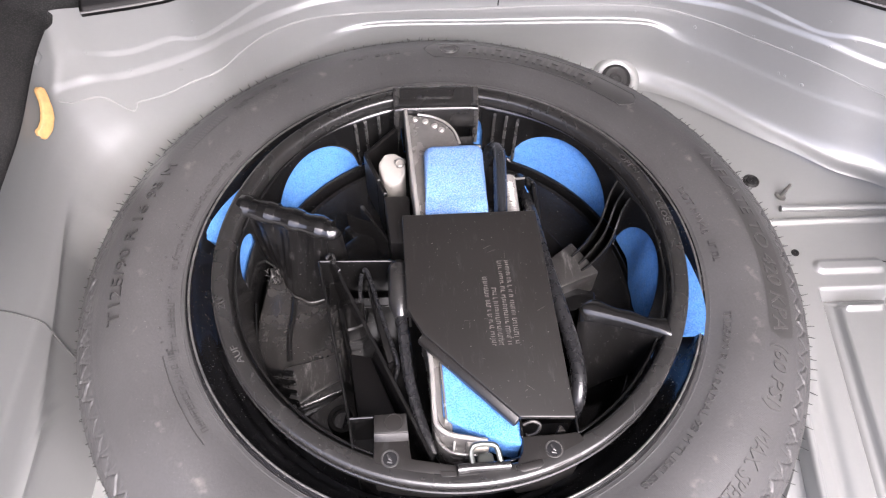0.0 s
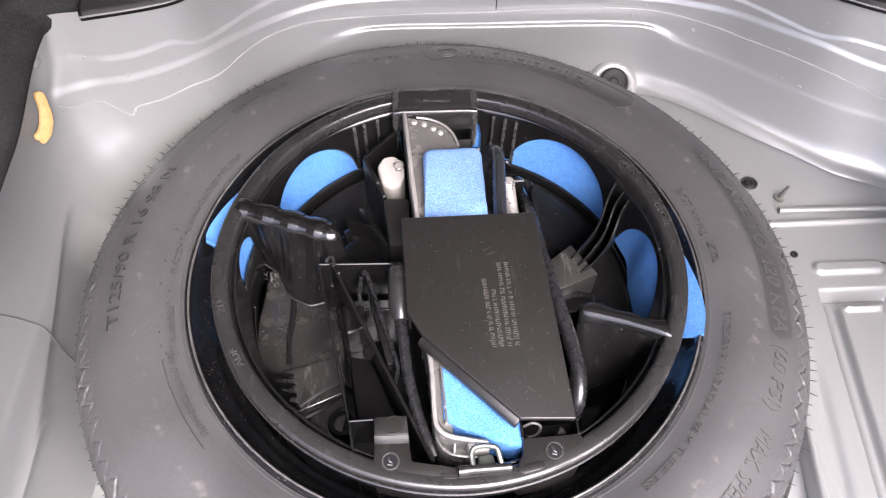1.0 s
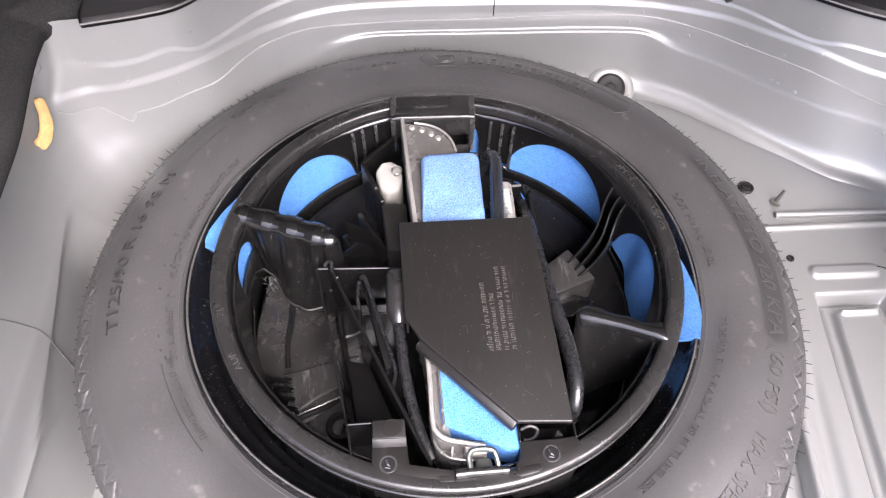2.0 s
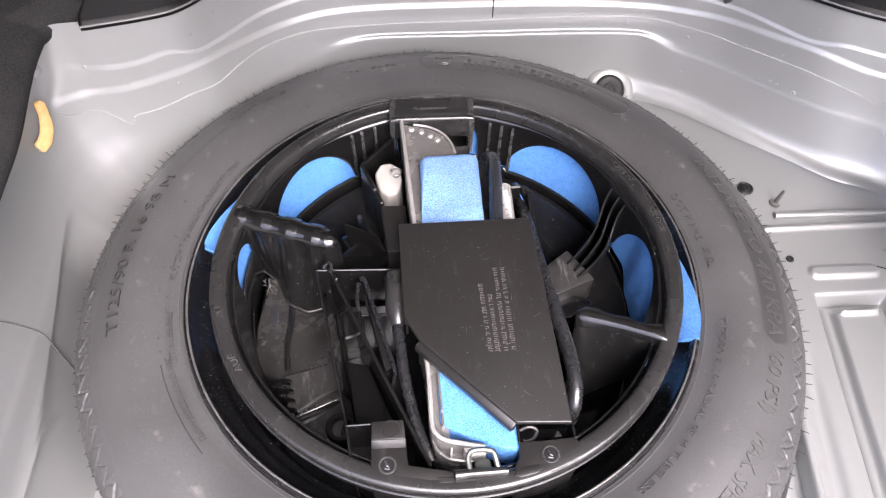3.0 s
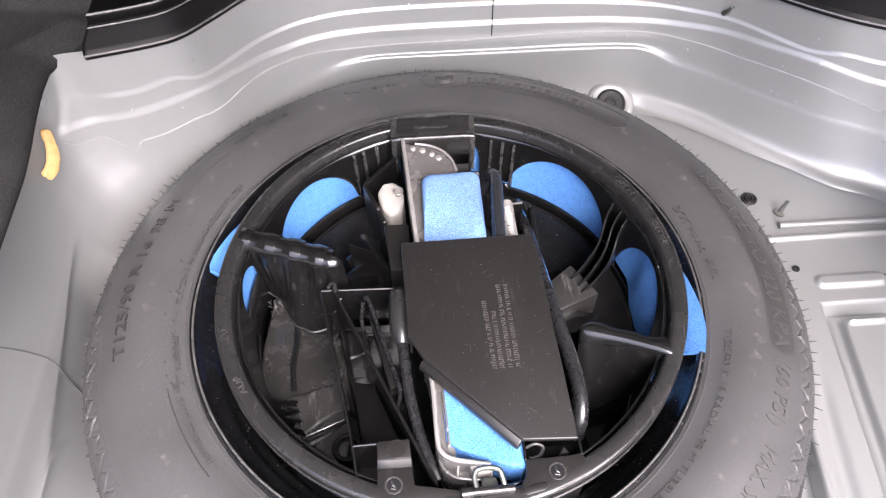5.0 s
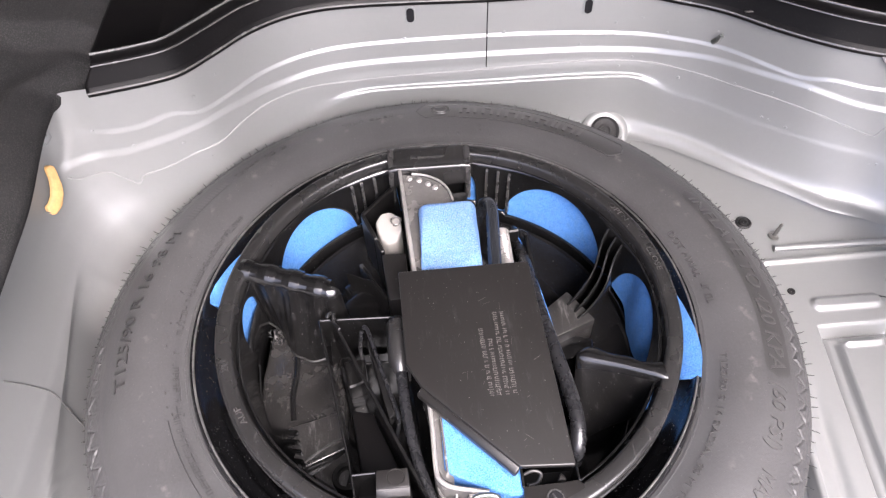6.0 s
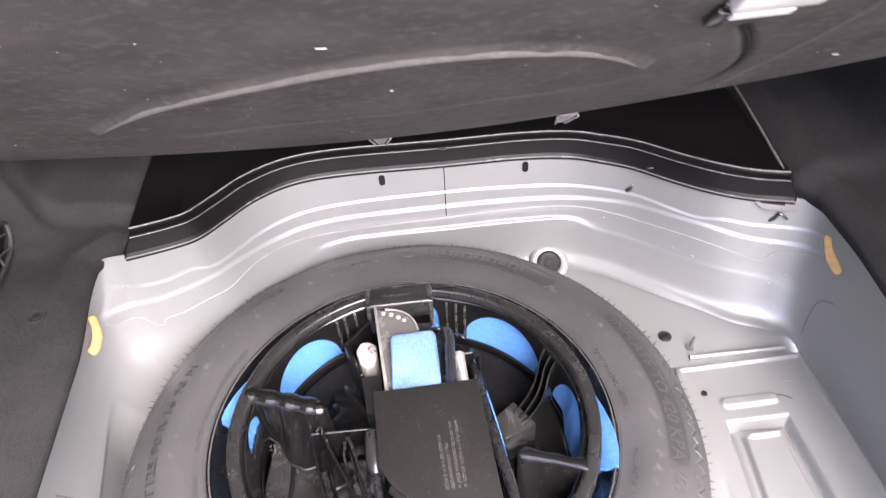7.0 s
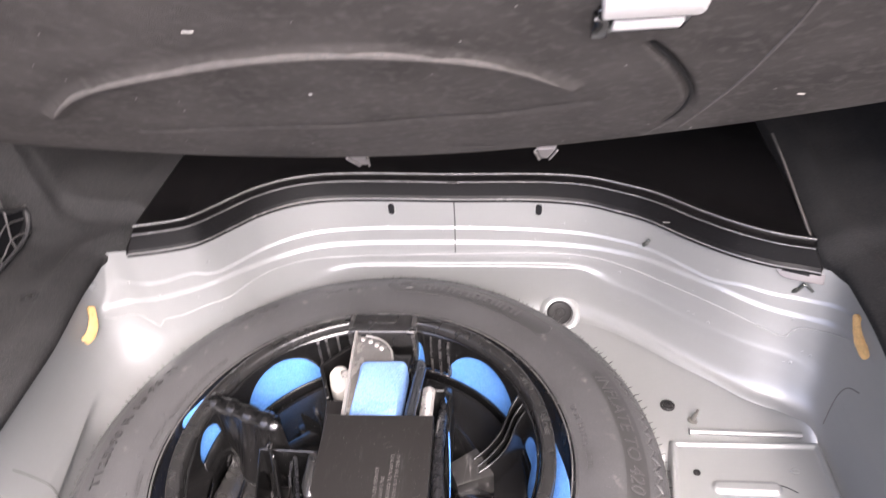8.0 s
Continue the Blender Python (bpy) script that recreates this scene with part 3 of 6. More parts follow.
def build_board():
    board = thing("floor_board", "grey felt-covered boot floor board, lifted and leaning", "floor board", at=(0, 0.155, 0.26))
    inv = Matrix.Translation((0, -0.155, -0.26))
    def edge(x):
        return 0.156 - 0.60 * x * x - 0.006 * smoothstep(0.05, 0.3, x)
    rows = []
    nx, ny = 520, 270
    for i in range(nx + 1):
        x = lerp(-0.53, 0.66, i / nx)
        ye = max(edge(x), -0.12)
        row = []
        # rounded lower edge, from the back round to the face
        for k in range(9):
            a = math.pi * (1 - k / 8)
            r = 0.008
            c = on_board(x, ye - 0.004, -r)
            row.append(c + OUTWARD * (-math.cos(a) * r) - UP * math.sin(a) * r)
        for k in range(1, ny + 1):
            # the unseen upper end is lengthened to shade the far tyre
            y = lerp(ye - 0.004, -0.33, k / ny)
            off = 0.0
            d = from_line(x, y, ARCH)
            off += 0.0048 * math.exp(-(d / 0.0050) ** 2)
            off += 0.0046 * math.exp(-(from_line(x, y, ARCH_LEFT) / 0.0055) ** 2)
            off -= 0.0070 * math.exp(-(from_line(x, y, GROOVE) / 0.0028) ** 2)
            off += 0.0010 * math.exp(-(from_line(x, y, SCORE) / 0.0016) ** 2)
            off -= 0.0016 * math.exp(-(from_line(x, y, CREASE) / 0.004) ** 2)
            off += 0.0012 * noise.noise((x * 9, y * 9, 3.1)) + 0.0004 * noise.noise((x * 60, y * 60, 1.7))
            row.append(on_board(x, y, off))
        top = on_board(x, -0.33, -0.016)
        row.append(top)
        rows.append([inv @ p for p in row])
    part("felt_face", grid(rows, closed_v=True), BOARD, board, angle=70)
    for line in (ARCH, ARCH_LEFT):
        pts = smooth_path([inv @ on_board(x, y, 0.0022) for x, y in line], 6)
        n = len(pts)
        part("worn_ridge", tube(pts, [0.0008 + 0.0030 * math.sin(math.pi * (0.04 + 0.92 * k / (n - 1))) ** 0.5 for k in range(n)], 10), BOARD_WORN, board, "paler worn ridge pressed in the felt", angle=80)
    pts = smooth_path([inv @ on_board(x, y, -0.0022) for x, y in GROOVE[:6]], 6)
    part("groove_line", tube(pts, 0.0014, 8), CARPET, board, "dark line sunk in the groove")
    pts = smooth_path([inv @ on_board(x, y, 0.0004) for x, y in SCORE], 6)
    part("score_line", tube(pts, 0.0012, 6), BOARD_WORN, board, "pale scored line")
    # grey hooks on the lower edge
    def hook(x, y):
        h = part("hook", prism([(-0.004, -0.003), (0.004, -0.003), (0.004, 0.003), (-0.004, 0.003)], 0, 0.040, 0.0012, 1, top=[(-0.010, -0.003), (0.010, -0.003), (0.010, 0.003), (-0.010, 0.003)]), HOOK, board, "grey plastic hook")
        turn = Matrix((Vector((1, 0, 0)), -OUTWARD, UP)).transposed().to_4x4()
        h.matrix_basis = inv @ Matrix.Translation(on_board(x, y, -0.006)) @ turn
        for s in (-1, 1):
            leg = part("prong", tube([(s * 0.0050, -0.0035, -0.001), (s * 0.0105, -0.0035, 0.036)], 0.0013, 6), HOOK, h)
    hook(0.001, 0.1905)
    hook(0.188, 0.1755)
    # pale anchor bracket let into the felt
    def bracket(x, y, turn_deg):
        b = part("bracket", prism([(-0.026, 0.001), (0.021, 0.001), (0.023, 0.005), (0.023, 0.026), (-0.026, 0.026)], -0.002, 0.008, 0.002), WHITE_METAL, board, "pale metal anchor bracket")
        turn = Matrix((Vector((1, 0, 0)), UP, OUTWARD)).transposed().to_4x4()
        b.matrix_basis = inv @ Matrix.Translation(on_board(x, y)) @ turn @ pose(0, 0, 0, 0, 0, turn_deg)
        part("surround", prism([(-0.029, -0.026), (0.016, -0.026), (0.021, 0.003), (-0.028, 0.003)], -0.001, 0.0035, 0.0012), PLASTIC, b, "black plastic surround")
        part("bar", prism([(-0.0205, -0.0175), (0.0140, -0.0175), (0.0150, -0.0090), (-0.0200, -0.0090)], 0.002, 0.0060, 0.001), WHITE_METAL, b)
        part("ear", prism([(-0.031, -0.027), (-0.022, -0.027), (-0.022, -0.004), (-0.030, -0.002)], -0.001, 0.006, 0.0015), PLASTIC, b, "black plastic ear")
    bracket(0.229, -0.088, 4)
    bracket(-0.275, -0.088, -4)
    # bits of lint on the felt
    rnd = random.Random(4)
    lint = bmesh.new()
    for _ in range(36):
        x, y = rnd.uniform(-0.30, 0.38), rnd.uniform(-0.13, 0.12)
        if y > edge(x) - 0.01:
            continue
        a, s = rnd.uniform(0, 6.28), rnd.uniform(0.0004, 0.0018)
        p = inv @ on_board(x, y, 0.0016)
        tube([p, p + Vector((math.cos(a) * s, 0, 0)) + UP * math.sin(a) * s], 0.0003, 4, bm=lint)
    for x, y, s in ((-0.02, -0.080, 0.006), (0.017, 0.003, 0.0022), (0.35, 0.02, 0.005)):
        p = inv @ on_board(x, y, 0.0016)
        tube([p, p + Vector((s, 0, 0)) - UP * s * 0.2], 0.0007, 5, bm=lint)
    tagged(part("lint", lint, WHITE_PLASTIC, board, "pale specks of lint"), kind="stuff")
    return board


HOOK = material("grey_plastic_hook", (0.20, 0.185, 0.18), 0.5, 0.0, 0.1, 40.0, 0.1, 300.0)
build_board()


# ---- spare wheel ----
SIDEWALL = [(0.2175, -0.020), (0.2195, -0.0105), (0.2212, -0.0082), (0.2230, -0.0076), (0.2248, -0.0070), (0.2266, -0.0064), (0.2284, -0.0058), (0.2300, -0.0053), (0.2320, -0.0044),
            (0.2360, -0.0034), (0.2420, -0.0016), (0.2500, -0.0003), (0.2580, 0.0), (0.2660, -0.0008), (0.2740, -0.0028), (0.2820, -0.0060), (0.2900, -0.0103), (0.2930, -0.0120)]
SHOULDER = [(0.2938, -0.0127), (0.2960, -0.0141), (0.2985, -0.0158), (0.3005, -0.0173), (0.3022, -0.0186), (0.3038, -0.0199), (0.3050, -0.0208), (0.3062, -0.0222), (0.3075, -0.0236), (0.3088, -0.0249), (0.3100, -0.0264), (0.3112, -0.0280), (0.3122, -0.0296)]
SHOULDER = [(lerp(a[0], b[0], f / 3), lerp(a[1], b[1], f / 3)) for a, b in zip(SHOULDER, SHOULDER[1:]) for f in range(3)]
TREAD = [(0.3122, -0.0296), (0.3130, -0.0310), (0.3145, -0.0360), (0.3155, -0.0420), (0.3160, -0.0480), (0.3163, -0.0560), (0.3165, -0.0640), (0.3163, -0.0720), (0.3160, -0.0800),
         (0.3150, -0.0900), (0.3120, -0.1000), (0.3070, -0.1050)]
UNDER = [(0.298, -0.112), (0.270, -0.128), (0.250, -0.1285), (0.228, -0.122), (0.2175, -0.110)]


def side_z(r):
    for (a, za), (b, zb) in zip(SIDEWALL[1:], SIDEWALL[2:]):
        if a <= r <= b:
            return lerp(za, zb, (r - a) / (b - a))
    return -0.02


def tread_cut(a, r, z):
    """A stepped zigzag groove round the shoulder, and cuts across the tread below it."""
    k = a * 116 / (2 * math.pi)
    f = k % 1.0
    tooth = math.floor(k)
    uneven = noise.noise((tooth * 0.37, 4.2, 1.1))
    saw = f / 0.62 if f < 0.62 else (1 - f) / 0.38
    if -0.030 < z < -0.0124:
        ragged = noise.noise((a * 70, r * 420, 0.5))
        torn = noise.noise((a * 24, r * 190, 8.5))
        fade = smoothstep(0.2950, 0.2975, r)
        path = 0.2985 + 0.0092 * saw ** 0.8 * (0.9 + 0.5 * uneven) + 0.0012 * uneven + 0.0015 * noise.noise((a * 130, 2.0, 7.0))
        d = r - path
        rib = 0.00018 * smoothstep(-0.0012, 0.0012, d) * (1 + torn)
        rib -= (0.00085 + 0.00065 * torn) * math.exp(-((d + 0.0011) / 0.0010) ** 2)
        rib += 0.00055 * ragged * (0.8 + torn)
        if 0.62 < f < 0.70:
            rib -= 0.00025
        r += 0.4 * rib * fade
        z += 0.9 * rib * fade
    elif -0.108 < z <= -0.030:
        g = (k + 0.25 * (abs(((z + 0.016) * 70) % 2 - 1) * 2 - 1)) % 1.0
        if 0.50 < g < 0.74:
            r -= 0.0009
    return r, z


def round_text(text, radius, start, end, height, mat, parent, depth=0.0007, name="lettering"):
    """Letters bent round the tyre, clockwise, their tops outwards; start and end in degrees."""
    bm = lettering(text, height / 0.72, depth)
    xs = [v.co.x for v in bm.verts]
    x0, x1 = min(xs), max(xs)
    for v in bm.verts:
        a = radians(start + (end - start) * (v.co.x - x0) / (x1 - x0))
        r = radius - height / 2 + v.co.y
        v.co = (r * math.cos(a), r * math.sin(a), side_z(r) + v.co.z + depth * 0.4)
    return part(name, bm, mat, parent)


def round_bar(bm, r0, r1, a0, a1, depth=0.0009, n=6):
    """A plain raised bar on the sidewall."""
    rows = []
    for i in range(n + 1):
        a = radians(lerp(a0, a1, i / n))
        c, s = math.cos(a), math.sin(a)
        rows.append([(r0 * c, r0 * s, side_z(r0) - 0.0005), (r0 * c, r0 * s, side_z(r0) + depth), (lerp(r0, r1, 0.5) * c, lerp(r0, r1, 0.5) * s, side_z(lerp(r0, r1, 0.5)) + depth), (r1 * c, r1 * s, side_z(r1) + depth), (r1 * c, r1 * s, side_z(r1) - 0.0005)])
    grid(rows, bm=bm)


def round_band(r0, r1, a0, a1, mat, parent, name, lift=0.00025, rounded=True):
    """A smooth band with rounded ends on the sidewall."""
    rows = []
    n = 60
    half = (r1 - r0) / 2
    mid = (r0 + r1) / 2
    span = abs(radians(a1 - a0)) * mid
    for i in range(n + 1):
        f = i / n
        a = radians(lerp(a0, a1, f))
        d = min(f, 1 - f) * span
        h = half if d > half or not rounded else math.sqrt(max(0.0, half * half - (half - d) ** 2))
        h = max(h, 0.0004)
        rows.append([(r * math.cos(a), r * math.sin(a), side_z(r) + lift) for r in [lerp(mid - h, mid + h, k / 6) for k in range(7)]])
    return part(name, grid(rows), mat, parent)


def build_wheel():
    wheel = thing("spare_wheel", "temporary spare wheel, grey-black tyre on black steel rim", "spare wheel", at=(0, 0, 0))
    tyre = part("tyre", lathe(SIDEWALL + SHOULDER + TREAD + UNDER, 2320, wobble=tread_cut, closed=True), RUBBER, wheel, angle=28)
    rim_prof = [(0.2185, -0.022), (0.2192, -0.012), (0.2196, -0.0075), (0.2185, -0.0050), (0.2165, -0.0046), (0.2148, -0.0062), (0.2130, -0.012), (0.2105, -0.021), (0.2060, -0.026), (0.2030, -0.030),
                (0.2015, -0.040), (0.1990, -0.045), (0.1950, -0.048), (0.1925, -0.052), (0.1915, -0.066), (0.1900, -0.085), (0.1850, -0.092), (0.1600, -0.095), (0.1200, -0.090), (0.0600, -0.092), (0.0320, -0.092),
                (0.0320, -0.120), (0.2000, -0.122), (0.2190, -0.118), (0.2200, -0.110)]
    part("rim", lathe(rim_prof, 240, closed=True), STEEL_BLACK, wheel, "glossy black painted steel rim")
    part("rim_lip", lathe([(0.2150, -0.0050), (0.2153, -0.0043), (0.2160, -0.0040), (0.2166, -0.0043), (0.2169, -0.0050)], 240), WORN_LIP, wheel, "pale worn edge of the rim")
    for ridge in (0.2206, 0.2232):
        part("bead_ridge", lathe([(ridge - 0.0008, side_z(ridge) - 0.0006), (ridge - 0.0004, side_z(ridge) + 0.0003), (ridge + 0.0004, side_z(ridge) + 0.0003), (ridge + 0.0008, side_z(ridge) - 0.0006)], 240), RUBBER, tyre)
    round_band(0.2680, 0.2905, 26.5, -17.8, RUBBER_DARK, tyre, "letter_band")
    round_text("INFLATE TO 420 KPA", 0.2795, 24.3, -16.6, 0.0145, LETTER, tyre)
    round_text("(60 PSI)", 0.2800, -19.0, -31.0, 0.0125, LETTER, tyre)
    round_text("MAX. SPEED", 0.2815, -35.0, -50.5, 0.0125, LETTER, tyre)
    round_text("T125/90 R 16 98 M", 0.2750, -169.0, -205.0, 0.0105, RUBBER_TEXT, tyre, 0.0011)
    round_text("DOT HW46", 0.2320, 18.5, 5.0, 0.0062, LETTER, tyre)
    round_text("T125/90 R 16 RADIAL 98 M TUBELESS", 0.2362, -14.5, -57.0, 0.0056, LETTER, tyre)
    # unreadable lines as plain bars
    rnd = random.Random(7)
    bars = bmesh.new()
    def bar_line(radius, start, end, height):
        a = start
        while a > end:
            w = rnd.choice((0.9, 1.15, 1.4)) * height / 0.0050
            lo, hi, t = radius - height / 2, radius + height / 2, height * 0.17
            if rnd.random() < 0.9:
                lift = rnd.choice((0, 0, 0.3)) * height
                if rnd.random() < 0.75:
                    round_bar(bars, lo, hi - lift, a, a - w * 0.2, 0.0007, 1)
                if rnd.random() < 0.55:
                    round_bar(bars, lo + rnd.choice((0, 0.4)) * height, hi, a - w * 0.55, a - w * 0.75, 0.0007, 1)
                for level in rnd.sample((0.0, 0.42, 0.83), rnd.choice((1, 2))):
                    round_bar(bars, lo + level * height, lo + level * height + t, a, a - w * 0.72, 0.0007, 2)
                a -= w
            else:
                a -= w * 0.8
    bar_line(0.2335, 4.0, -2.0, 0.0055)
    bar_line(0.2335, -142, -160, 0.0048)
    bar_line(0.2300, -160, -176, 0.0048)
    bar_line(0.2300, -178, -215, 0.0044)
    bar_line(0.2735, -223, -236, 0.0070)
    bar_line(0.2660, 110, 98, 0.0060)
    tagged(part("illegible_lettering", bars, RUBBER_TEXT, tyre), kind="stuff")
    hatch = bmesh.new()
    for k in range(15):
        a = 151.0 - k * 0.78
        round_bar(hatch, 0.2690, 0.2785, a, a - 0.35, 0.0008, 2)
    tagged(part("hatched_patch", hatch, LETTER, tyre), kind="stuff")
    round_band(0.2270, 0.2395, -141, -160, RUBBER, tyre, "letter_band", 0.0002)
    # dark arc paints the shadow edge of the raised band
    edge_arc = [(0.2398 * math.cos(radians(a)), 0.2398 * math.sin(radians(a)), side_z(0.2398) + 0.0001) for a in range(-160, -139)]
    part("band_edge", tube(edge_arc, 0.0006, 6), RUBBER_DARK, tyre)
    # maker's mark as plain shapes in a smooth oval band
    round_band(0.2545, 0.2815, 92, 42.5, RUBBER_DARK, tyre, "maker_band")
    outline = [(0.2815, a) for a in range(90, 43, -1)] + [(0.2680, 42.2)] + [(0.2545, a) for a in range(44, 91)] + [(0.2680, 92.3), (0.2815, 90)]
    part("band_edge", tube(smooth_path([(r * math.cos(radians(a)), r * math.sin(radians(a)), side_z(r) + 0.0003) for r, a in outline], 2), 0.0006, 6), RUBBER_DARK, tyre)
    mark = bmesh.new()
    for r in (0.0085, 0.0055):
        ring = []
        for k in range(25):
            t = 2 * math.pi * k / 24
            ca, cr = radians(86.5), 0.268
            x, y = cr * math.cos(ca) + r * math.cos(t) * 1.25, cr * math.sin(ca) + r * math.sin(t)
            ring.append((x, y, side_z(math.hypot(x, y)) + 0.0006))
        tube(ring, 0.0007, 6, bm=mark)
    a = 82.0
    for w, h in ((2.6, 1), (1.2, 1.2), (2.9, 1.2), (1.2, 1.2), (3.2, 1), (2.8, 1), (3.0, 1), (2.0, 1.2), (3.0, 1), (1.2, 1.3)):
        lo, hi = 0.2615, 0.2615 + 0.012 * h
        round_bar(mark, lo, hi, a, a - 0.75, 0.0018, 2)
        if w > 1.5:
            round_bar(mark, lo, hi, a - w + 0.9, a - w + 0.15, 0.0016, 2)
            round_bar(mark, hi - 0.003, hi - 0.0005, a - 0.7, a - w + 0.9, 0.0016, 3)
        a -= w + 0.75
    tagged(part("maker_mark", mark, LETTER, tyre, "raised plain maker's mark"), kind="stuff")
    # moulding hairs round the shoulder
    hairs = bmesh.new()
    for k in range(190):
        a = 2 * math.pi * (k + rnd.uniform(-0.12, 0.12)) / 190
        n = rnd.choice((0.0052, 0.0058, 0.0064, 0.0030)) * rnd.uniform(0.85, 1.1) * (0.45 if 2.9 < a < 4.4 else 1.25 if 1.5 < a <= 2.9 else 1.0)
        b = a + rnd.uniform(-0.22, 0.22)
        p = Vector((0.3120 * math.cos(a), 0.3120 * math.sin(a), -0.0300))
        q = p + Vector((math.cos(b) * n, math.sin(b) * n, rnd.uniform(0.0, 0.35) * n))
        tube([p, p.lerp(q, 0.5), q + Vector((rnd.uniform(-1, 1), rnd.uniform(-1, 1), 0)) * 0.0005], [0.00052, 0.00042, 0.00024], 4, caps=False, bm=hairs)
    for k in range(280):
        a = 2 * math.pi * (k + rnd.uniform(-0.4, 0.4)) / 280
        z = rnd.choice((-0.022, -0.025, -0.028, -0.042))
        r = 0.3075 if z > -0.026 else 0.3115 if z > -0.03 else 0.3155
        n = rnd.uniform(0.0012, 0.0030)
        b = a + rnd.uniform(-0.6, 0.6)
        p = Vector((r * math.cos(a), r * math.sin(a), z))
        q = p + Vector((math.cos(b) * n, math.sin(b) * n, rnd.uniform(-0.1, 0.8) * n))
        tube([p, p.lerp(q, 0.5), q], [0.00034, 0.00026, 0.00016], 4, caps=False, bm=hairs)
    tagged(part("moulding_hairs", hairs, RUBBER_DARK, tyre, "fine rubber moulding hairs"), kind="stuff")
    # pale smudges of dried dirt on the sidewall
    smudge = bmesh.new()
    for deg, rad, count, size in ((131, 0.273, 60, 0.0055), (134.5, 0.262, 36, 0.0045), (129, 0.257, 40, 0.0040), (126.5, 0.264, 24, 0.0032), (139, 0.259, 26, 0.0036), (121, 0.279, 46, 0.0050),
                                   (104, 0.272, 12, 0.0030), (-124, 0.258, 26, 0.0050), (-112, 0.262, 20, 0.0060)):
        for _ in range(count):
            a, r = radians(deg) + rnd.gauss(0, size) / rad, rad + rnd.gauss(0, size) * 0.6
            x, y, e = r * math.cos(a), r * math.sin(a), rnd.uniform(0.0002, 0.0007)
            turn = rnd.uniform(0, 6.28)
            smudge.faces.new([smudge.verts.new((x + e * (1 + 0.5 * math.sin(3 * q)) * math.cos(q + turn), y + e * math.sin(q + turn), side_z(r) + 0.00022)) for q in (0, 1.26, 2.51, 3.77, 5.03)])
    tagged(part("dirt_smudges", smudge, DRY_DIRT, tyre, "pale dried dirt on the rubber"), kind="stuff")
    pips = bmesh.new()
    for k in range(20):
        a = rnd.uniform(75, 200)
        r = rnd.choice((0.2335, 0.236, 0.2385, 0.245))
        p = Vector((r * math.cos(radians(a)), r * math.sin(radians(a)), side_z(r)))
        tube([p, p + Vector((0, 0, 0.0012))], 0.0006, 5, bm=pips)
    tagged(part("vent_pips", pips, RUBBER_DARK, tyre, "small dark vent pips"), kind="stuff")
    return wheel


build_wheel()


# ---- tool tray inside the wheel ----
TX, TY = 0.003, -0.002
OPENINGS = [(119.3, 153.8, -0.0005, -0.049), (26.6, 65.6, -0.001, -0.053), (-17, 18.8, 0.001, -0.061), (166.5, 182, 0.005, -0.018), (75.6, 80.0, -0.010, -0.041), (102.5, 106, -0.014, -0.03)]
FLOOR_Z = -0.066


def wall_r(z):
    return lerp(0.1790, 0.1740, (0.008 - z) / 0.067)


def tray_wall(z_from, z_to, steps):
    """Columns of the tray's wall between two heights given for every angle."""
    rows = []
    for i in range(721):
        a = i * 0.5
        za, zb = z_from(a), z_to(a)
        rows.append([(TX + wall_r(z) * math.cos(radians(a)), TY + wall_r(z) * math.sin(radians(a)), z) for z in [lerp(za, zb, k / steps) for k in range(steps + 1)]])
    return grid(rows)


def gap(a):
    for a0, a1, zt, zb in OPENINGS:
        f = ((a - a0) % 360) / (a1 - a0)
        if 0 < f < 1:
            s = abs(2 * f - 1)
            return zb + (zt - zb) * (1 - s ** 2.0) ** 0.55, zb
    return -0.050, -0.050


